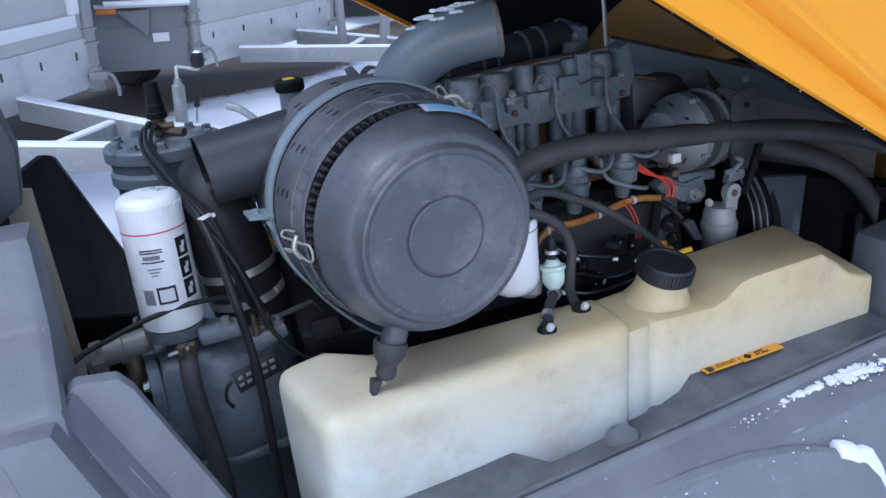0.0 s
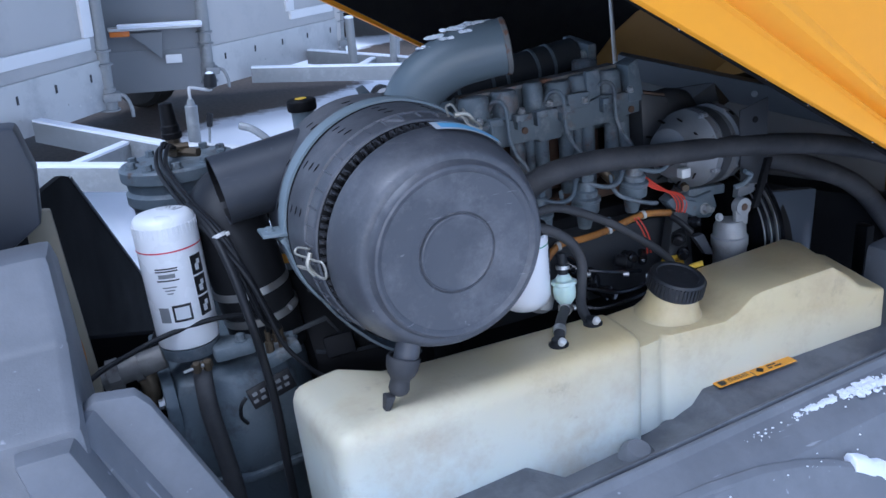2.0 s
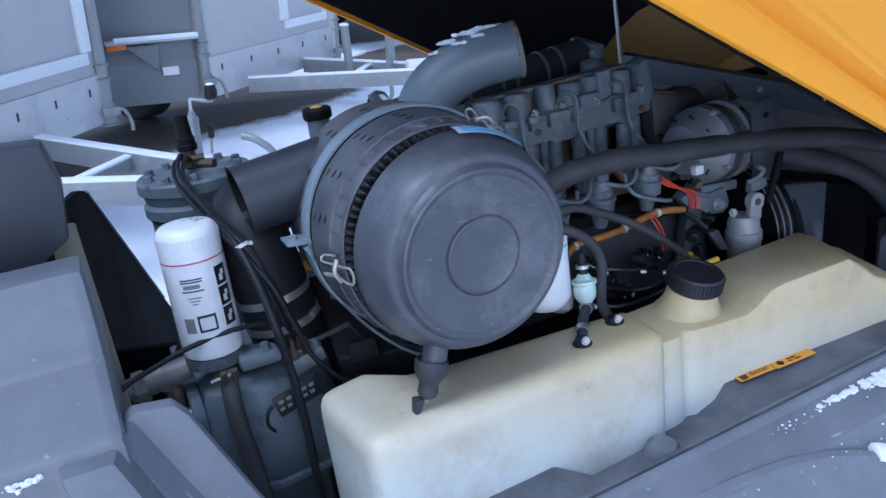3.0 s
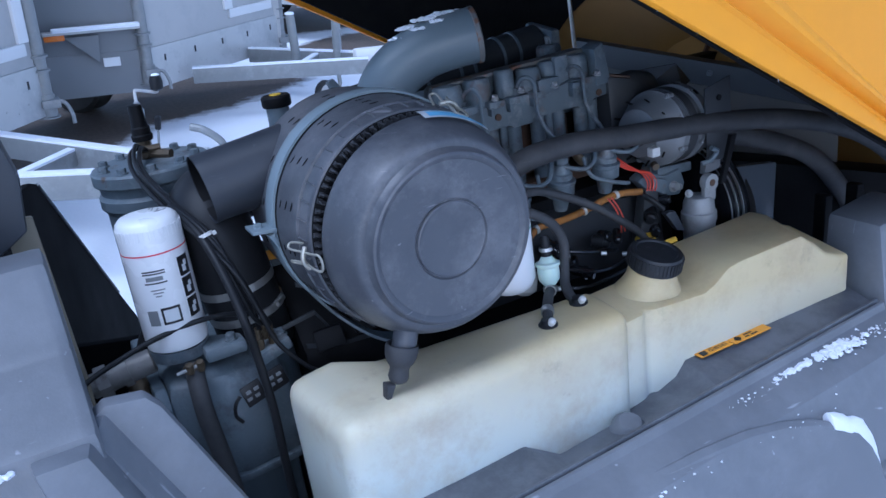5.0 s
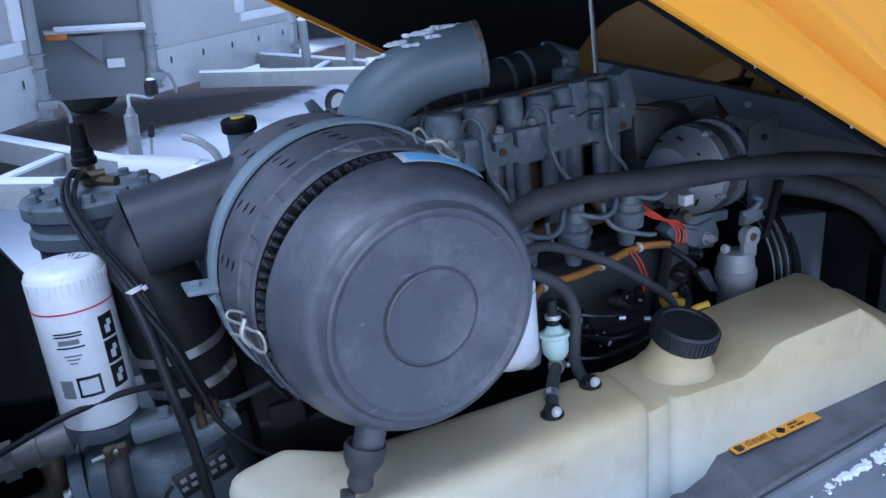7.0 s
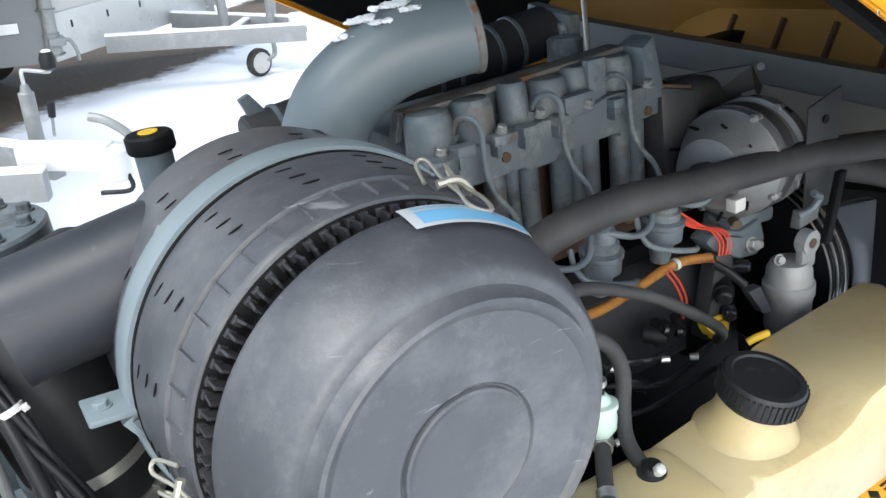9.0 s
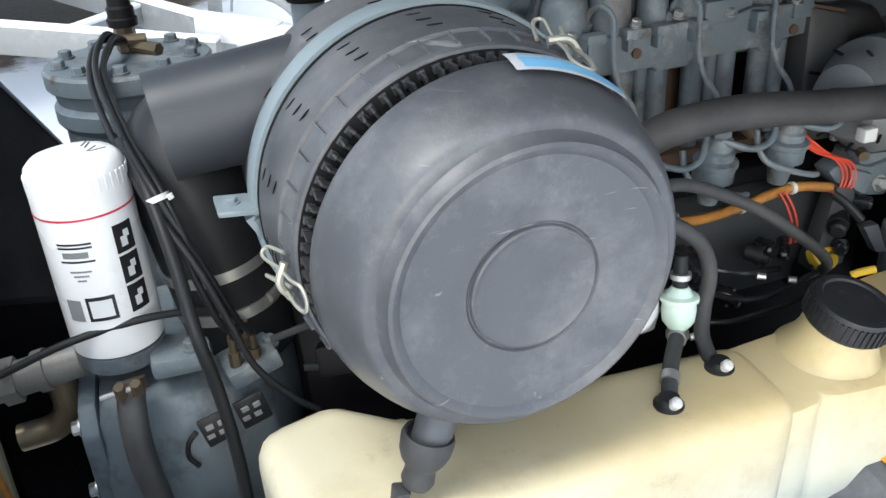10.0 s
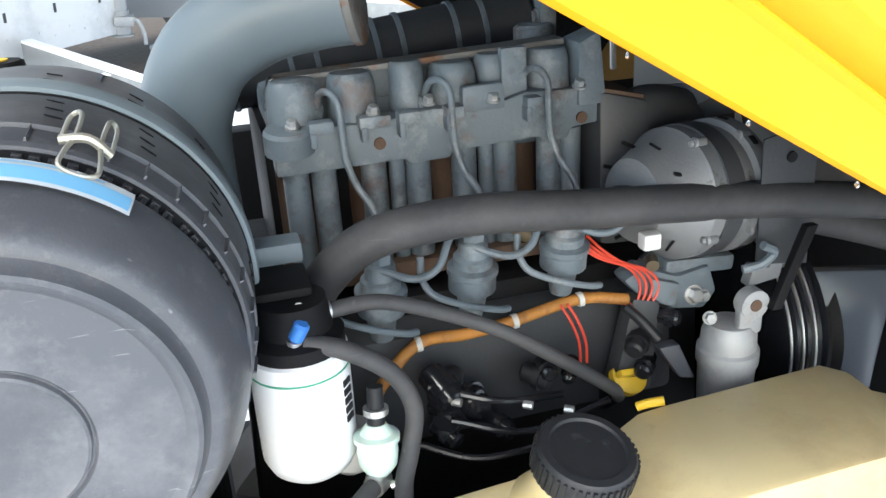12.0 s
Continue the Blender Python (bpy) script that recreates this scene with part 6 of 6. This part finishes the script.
def alternator():
    c, d = Vector((1.228, 1.05, 1.148)), Vector((1, 0.22, -0.06)).normalized()
    t = thing("alternator", c - Vector((0, 0, 0.075)), "bare cast aluminium alternator with vented ends", "alternator", shift=(-0.008, 0.0, 0.004))
    part("housing", lathe([(-0.085, 0.0), (-0.085, 0.03), (-0.078, 0.046), (-0.05, 0.060), (-0.03, 0.071), (-0.028, 0.074), (0.02, 0.075), (0.022, 0.070), (0.034, 0.070), (0.036, 0.077), (0.055, 0.077), (0.07, 0.06), (0.075, 0.0)], c, d, 48), "bare_alu", t)
    q = axis_matrix(c, d)
    for k in range(9):
        a = 2 * math.pi * (k + 0.5) / 9
        gap = box((0, 0, 0), (0.003, 0.004, 0.03), 0.001)
        bmesh.ops.transform(gap, matrix=q @ Matrix.Rotation(a, 4, "Z") @ Matrix.Translation((0.0582, 0, -0.056)) @ Matrix.Rotation(radians(-29), 4, "Y"), verts=gap.verts)
        part("end_vent", gap, "black", t)
    for k in range(4):
        a = 2 * math.pi * (k + 0.3) / 4
        for z0, z1, rad, n in ((-0.03, -0.014, 0.0065, "bolt_ear"), (0.034, 0.05, 0.0065, "bolt_ear"), (-0.035, -0.03, 0.0045, "ear_bolt")):
            ear = rod((0, 0, z0), (0, 0, z1), rad, seg=12, bevel=0.002)
            bmesh.ops.transform(ear, matrix=q @ Matrix.Rotation(a, 4, "Z") @ Matrix.Translation((0.073, 0, 0)), verts=ear.verts)
            part(n, ear, "bare_alu", t)
    part("stator", lathe([(-0.012, 0.074), (-0.011, 0.0762), (0.013, 0.0762), (0.014, 0.074)], c, d, 48), "bracket", t, "dark laminated stator ring")
    for k in range(10):
        a = 2 * math.pi * (k + 0.5) / 10
        slot = box((0, 0, 0), (0.003, 0.012, 0.008), 0.001)
        bmesh.ops.transform(slot, matrix=q @ Matrix.Rotation(a, 4, "Z") @ Matrix.Translation((0.0765, 0, 0.046)), verts=slot.verts)
        part("vent_slot", slot, "black", t)
    for k in range(9):
        part("fan_vane", box((1.185 + 0.009 * k, 1.066, 1.056 + 0.001 * k), (0.003, 0.02, 0.026), 0.0008, (20, 28, 0)), "umber", t)
    part("connector", box((1.148, 0.985, 1.125), (0.02, 0.016, 0.018), 0.003), "nylon", t, "white plastic connector")
    part("terminal", rod((1.16, 1.0, 1.095), (1.155, 0.988, 1.093), 0.007, seg=10), "brass", t)
    part("lug", prism([(1.27, 1.05), (1.31, 1.055), (1.315, 1.08), (1.30, 1.085), (1.295, 1.07), (1.275, 1.075)], "y", 0.98, 0.995, 0.002), "bare_alu", t)
    part("lower_bracket", box((1.245, 1.06, 1.058), (0.09, 0.05, 0.02), 0.005, (0, 4, 0)), "casting", t)


def belts_and_fan():
    t = thing("belt_pulley", (1.33, 1.1, 0.85), "black belt pulley with worn bright rims", "pulley", shift=(0.022, 0.0, 0.018))
    prof = []
    for k in range(4):
        x = 0.014 * k
        prof += [(x, 0.135), (x + 0.002, 0.135), (x + 0.006, 0.122), (x + 0.011, 0.135)]
    part("wheel", lathe([(0, 0)] + [(0, 0.1)] + prof + [(0.058, 0.1), (0.058, 0)], (1.295, 1.1, 0.93), (1, 0, 0), 56), "blackgloss", t)
    for k in range(3):
        part("bright_rim", lathe([(0, 0.1352), (0, 0.1366), (0.0026, 0.1366), (0.0026, 0.1352)], (1.2957 + 0.0165 * k, 1.1, 0.93), (1, 0, 0), 56), "steel", t)
    s = thing("fan_shroud", (1.45, 1.1, 0.5), "black gloss fan shroud beside the radiator", "shroud")
    part("ring", lathe([(0, 0.118), (0.05, 0.118), (0.06, 0.126), (0.062, 0.118)], (1.36, 1.12, 0.92), (1, 0, 0), 48), "black", s)
    part("cheek", hexa([(1.405, 1.0, 0.86), (1.465, 0.99, 0.855), (1.465, 1.01, 0.855), (1.405, 1.02, 0.86), (1.388, 1.03, 1.03), (1.51, 1.02, 1.015), (1.51, 1.04, 1.015), (1.388, 1.05, 1.03)], 0.006), "bluegloss", s, "glossy cheek panel, blue-grey of reflected sky")
    part("radiator_frame", hexa([(1.95, 0.78, 0.5), (2.0, 0.84, 0.5), (1.46, 1.62, 0.5), (1.40, 1.56, 0.5), (1.95, 0.78, 0.90), (2.0, 0.84, 0.90), (1.46, 1.62, 0.99), (1.40, 1.56, 0.99)], 0.004), "black", s)
    f = thing("cooler_rail", (1.5, 1.4, 1.1), "dark grey steel rail over the cooler", "rail")
    part("rail", hexa([(1.49, 1.68, 1.185), (1.80, 1.10, 1.05), (1.84, 1.14, 1.05), (1.53, 1.72, 1.185), (1.49, 1.68, 1.248), (1.80, 1.10, 1.118), (1.84, 1.14, 1.118), (1.53, 1.72, 1.248)], 0.004), "railpaint", f)
    part("skirt", hexa([(1.49, 1.674, 0.86), (1.80, 1.094, 0.78), (1.805, 1.099, 0.78), (1.495, 1.679, 0.86), (1.49, 1.674, 1.19), (1.80, 1.094, 1.055), (1.805, 1.099, 1.055), (1.495, 1.679, 1.19)], 0.001), "umber", f)
    part("rail_bolt", hexbolt((1.66, 1.36, 1.15), (-0.7, -0.7, 0), 0.006), "alu", f)
    p = thing("sheet_brackets", (1.3, 1.05, 1.1), "dark folded sheet steel brackets beside the alternator", "bracket", shift=(-0.008, 0.012, 0.012))
    part("fin_plate", hexa([(1.255, 1.135, 1.19), (1.335, 1.095, 1.205), (1.338, 1.10, 1.205), (1.258, 1.14, 1.19), (1.245, 1.185, 1.228), (1.318, 1.09, 1.243), (1.321, 1.095, 1.243), (1.248, 1.19, 1.228)], 0), "bracket", p)
    part("fold", hexa([(1.333, 1.09, 1.19), (1.395, 1.13, 1.19), (1.397, 1.133, 1.19), (1.335, 1.093, 1.19), (1.319, 1.09, 1.243), (1.365, 1.13, 1.213), (1.367, 1.133, 1.213), (1.321, 1.093, 1.243)], 0), "bracket", p)
    pl = part("upright_plate", hexa([(1.276, 0.966, 1.07), (1.342, 0.966, 1.06), (1.342, 0.969, 1.06), (1.276, 0.969, 1.07), (1.268, 0.962, 1.212), (1.334, 0.962, 1.227), (1.334, 0.965, 1.227), (1.268, 0.965, 1.212)], 0.001), "manifold", p)
    part("plate_hole", lathe([(0, 0.006), (0.002, 0.006)], (1.303, 0.9618, 1.19), (0, -1, 0.0), 14), "black", pl)
    part("stay", hexa([(1.275, 0.93, 1.03), (1.287, 0.93, 1.03), (1.287, 0.94, 1.03), (1.275, 0.94, 1.03), (1.32, 0.945, 1.115), (1.334, 0.945, 1.115), (1.334, 0.955, 1.115), (1.32, 0.955, 1.115)], 0.001), "black", p)
    part("hook", tube([(1.255, 0.96, 1.07), (1.275, 0.955, 1.075), (1.285, 0.95, 1.09), (1.27, 0.95, 1.1)], 0.005, 8, 5), "casting", p)
    part("dark_duct", tube([(1.18, 1.12, 1.2), (1.22, 1.12, 1.215), (1.28, 1.14, 1.2), (1.34, 1.16, 1.18)], 0.03, 18, 5), "bracket", p)
    u = thing("hood_strut", (1.35, 1.5, 1.22), "thin bright gas strut that props the hood", "strut")
    part("rod", rod((1.353, 1.49, 1.2), (1.34, 1.50, 1.62), 0.005, seg=10), "steel", u)
    w = thing("door_uprights", (1.6, 0.95, 0.5), "black steel uprights behind the tank", "frame")
    for x in (1.56, 1.66):
        part("upright", box((x, 0.95, 0.72), (0.022, 0.03, 0.44), 0.004, (0, 3, 0)), "black", w)


def water_separator():
    c = (1.225, 0.955)
    t = thing("water_separator", (*c, 0.9), "bare aluminium water separator with mounting tab", "separator", shift=(0.015, 0.021, -0.014))
    part("bowl", lathe([(0, 0.0), (0, 0.024), (0.01, 0.03), (0.06, 0.032), (0.064, 0.0345), (0.08, 0.0345), (0.083, 0.031), (0.1, 0.03), (0.112, 0.024), (0.115, 0)], (*c, 0.92), (0, 0, 1), 30), "alu", t)
    part("tab", join(box((c[0] + 0.012, c[1] - 0.015, 1.045), (0.03, 0.012, 0.045), 0.005), lathe([(-0.008, 0.017), (0.008, 0.017)], (c[0] + 0.014, c[1] - 0.015, 1.06), (0, 1, 0), 20)), "alu", t)
    part("tab_hole", lathe([(0, 0.007), (0.0012, 0.007)], (c[0] + 0.014, c[1] - 0.0235, 1.06), (0, -1, 0), 16), "rust", t)
    part("side_bolt", hexbolt((c[0] - 0.03, c[1] - 0.005, 1.045), (-0.3, -1, 0.3), 0.006, 0.008), "alu", t)
    y = thing("engine_oil_cap", (1.09, 0.945, 0.95), "yellow plastic oil filler cap with grip wings", "cap", shift=(0.048, 0.075, -0.038))
    part("cap", lathe([(0, 0.016), (0.004, 0.0215), (0.016, 0.0215), (0.018, 0.018), (0.018, 0)], (1.09, 0.95, 0.975), (0.1, -0.7, 0.7), 24), "yplastic", y)
    part("wing", box((1.093, 0.935, 0.993), (0.042, 0.008, 0.012), 0.003, (45, 10, 10)), "yplastic", y)
    part("filler_pipe", rod((1.085, 0.99, 0.93), (1.09, 0.95, 0.975), 0.018, seg=18), "black", y)
    d = thing("dipstick", (1.1, 0.896, 0.96), "yellow plastic dipstick handle beside the tank", "dipstick", shift=(0.014, 0.028, 0))
    part("handle", tube([(1.09, 0.905, 0.965), (1.10, 0.9, 0.97), (1.115, 0.893, 0.974)], 0.005, 10, 4), "yplastic", d)
    q = thing("plug_connector", (1.15, 0.94, 1.02), "dark grey plug connector hanging on its wires", "connector", shift=(0.008, 0.033, -0.003))
    part("plug", hexa([(1.165, 0.93, 0.97), (1.185, 0.93, 0.965), (1.185, 0.945, 0.965), (1.165, 0.945, 0.97), (1.14, 0.935, 1.01), (1.165, 0.935, 1.01), (1.165, 0.95, 1.01), (1.14, 0.95, 1.01)], 0.003), "plastic", q)
    part("lead", tube([(1.12, 0.975, 1.045), (1.13, 0.96, 1.035), (1.145, 0.945, 1.015)], 0.006, 10, 5), "rubber", q)
    o = thing("oil_filler_neck", (0.533, 1.3, 1.2), "black filler cap with a yellow dot on its neck", "cap", far=0.955, shift=(0.002, 0.004, 0.01))
    part("neck", rod((0.533, 1.3, 1.15), (0.533, 1.3, 1.298), 0.021, seg=20), "casting", o)
    part("cap", lathe([(0, 0.025), (0.003, 0.027), (0.018, 0.027), (0.021, 0.024), (0.021, 0)], (0.533, 1.3, 1.296), (0, 0, 1), 28), "black", o)
    part("dot", lathe([(0, 0.011), (0.0015, 0.011), (0.0015, 0)], (0.533, 1.3, 1.3172), (0, 0, 1), 18), "yplastic", o)
    e = thing("lifting_lug", (0.62, 1.3, 1.25), "grey lifting lug behind the air filter", "lug", shift=(0.072, 0.075, -0.01))
    part("lug", prism([(0.60, 1.22), (0.66, 1.22), (0.63, 1.30), (0.605, 1.335), (0.59, 1.33), (0.605, 1.29)], "y", 1.29, 1.30, 0.002), "casting", e)


# ---- label and snow ----
def diesel_label():
    t = thing("diesel_label", (1.08, 0.72, 0.84), "orange sticker reading diesel with a pump symbol", "sticker", far=BODY[0], shift=(BODY[1][0] - 0.004, BODY[1][1] + 0.014, BODY[1][2]))
    part("sticker", prism([(0.985, 0.694), (1.056, 0.694), (1.056, 0.713), (0.985, 0.713)], "z", 0.8525, 0.8535, 0), "orange_label", t, smooth=0)
    part("sticker", prism([(1.0585, 0.691), (1.143, 0.692), (1.143, 0.711), (1.0585, 0.710)], "z", 0.8525, 0.8535, 0), "orange_label", t, smooth=0)
    cu = bpy.data.curves.new("word", "FONT")
    cu.body, cu.size = "diesel", 0.0175
    tmp = new("tmp", cu)
    me = bpy.data.meshes.new_from_object(tmp)
    bpy.data.objects.remove(tmp)
    bm = bmesh.new()
    bm.from_mesh(me)
    bmesh.ops.translate(bm, vec=(1.009, 0.6985, 0.8541), verts=bm.verts)
    part("word", bm, "print_black", t, smooth=0)
    part("pump_symbol", join(box((0.9955, 0.7015, 0.8541), (0.010, 0.012, 0.0006), 0), box((1.0025, 0.703, 0.8541), (0.002, 0.009, 0.0006), 0)), "print_black", t, smooth=0)
    part("flame_mark", lathe([(0, 0.0078), (0.0006, 0.0078), (0.0006, 0.0068), (0, 0.0068)], (1.073, 0.701, 0.854), (0, 0, 1), 4), "print_black", t, smooth=0)
    for x, y, w in ((1.099, 0.7045, 0.018), (1.092, 0.698, 0.008), (1.108, 0.698, 0.014)):
        part("print_bar", box((x, y, 0.8541), (w, 0.0032, 0.0006), 0), "print_black", t, smooth=0)


def crumbs(name, label, spots, seed, far=1.0, shift=(0, 0, 0)):
    rnd = random.Random(seed)
    t = thing(name, spots[0][:3], label, "snow", kind="stuff", far=far, shift=shift)
    bm = bmesh.new()
    for x, y, z, spread, n, size in spots:
        for _ in range(n):
            r = size * (0.3 + rnd.random() ** 3)
            b = bmesh.ops.create_icosphere(bm, subdivisions=2 if r > 0.004 else 1, radius=r)["verts"]
            off = Vector((x + rnd.gauss(0, spread), y + rnd.gauss(0, min(0.011, spread * 0.45)), z + r * 0.3))
            for v in b:
                v.co = Vector((v.co.x, v.co.y, v.co.z * 0.55)) * (0.68 + 0.6 * rnd.random()) + off
    part("snow", bm, "snow", t)


def packed_snow():
    """A smooth cap of snow lying against the shoulder of the mudguard, ragged at its rim."""
    t = thing("snow_patch", (1.15, 0.54, 0.7), "smooth packed snow on the mudguard shoulder", "snow", kind="stuff", far=BODY[0], shift=BODY[1])
    rnd = random.Random(5)
    rings = []
    for x, z, w in ((1.085, 0.772, 0.002), (1.1, 0.764, 0.010), (1.118, 0.752, 0.013), (1.128, 0.744, 0.009), (1.134, 0.739, 0.022), (1.15, 0.724, 0.033), (1.165, 0.706, 0.036), (1.178, 0.686, 0.036), (1.19, 0.664, 0.034), (1.198, 0.646, 0.030), (1.203, 0.634, 0.012)):
        k = w * rnd.uniform(0.9, 1.1)
        rings.append([(x, 0.532, z - 0.012), (x + 0.002, 0.536, z + 0.003), (x + k * 0.45, 0.546, z + 0.010), (x + k * 0.85, 0.556, z + 0.008), (x + k, 0.562, z - 0.004), (x + k * 0.5, 0.556, z - 0.02)])
    part("snow", loft(rings, 0.002, 40), "snow", t, smooth=70)


front_body()
left_end()
floor_and_back()
running_gear()
hood()
fuel_tank()
air_filter()
oil_filter()
vessel()
intake_hose()
compressor()
engine()
exhaust()
fuel_filter()
small_fuel_parts()
hoses()
alternator()
belts_and_fan()
water_separator()
diesel_label()
crumbs("snow_crumbs", "loose snow crumbs along the edge of the grey body", [(1.22, ridge(1.22) - 0.03, 0.821, 0.024, 240, 0.0055), (1.17, ridge(1.17) - 0.028, 0.821, 0.014, 110, 0.0055), (1.12, ridge(1.12) - 0.026, 0.822, 0.008, 50, 0.005), (1.085, ridge(1.085) - 0.026, 0.822, 0.006, 36, 0.005), (1.06, ridge(1.06) - 0.022, 0.822, 0.012, 40, 0.0035), (0.98, ridge(0.98) - 0.02, 0.822, 0.03, 60, 0.0022), (1.3, ridge(1.3) - 0.03, 0.82, 0.03, 60, 0.003)], 3, BODY[0], BODY[1])
packed_snow()
crumbs("snow_fleck", "thin melting snow flecks on the grey bulkhead", [(-0.005, 0.628, 1.128, 0.008, 40, 0.0035)], 15)
crumbs("snow_grit", "scattered snow grains on the mudguard", [(0.74, 0.555, 0.797, 0.03, 16, 0.003), (0.80, 0.556, 0.797, 0.04, 12, 0.0025), (0.95, 0.553, 0.79, 0.08, 18, 0.002)], 33, BODY[0], BODY[1])
crumbs("snow_dusting", "wind-blown snow on the elbow pipe", [(0.775, 1.188, 1.411, 0.010, 260, 0.0055), (0.81, 1.178, 1.422, 0.012, 260, 0.0055), (0.75, 1.19, 1.396, 0.009, 180, 0.005), (0.836, 1.17, 1.427, 0.010, 160, 0.005), (0.785, 1.165, 1.409, 0.009, 160, 0.0045), (0.815, 1.155, 1.417, 0.008, 120, 0.0045), (0.735, 1.19, 1.382, 0.006, 60, 0.004)], 8)
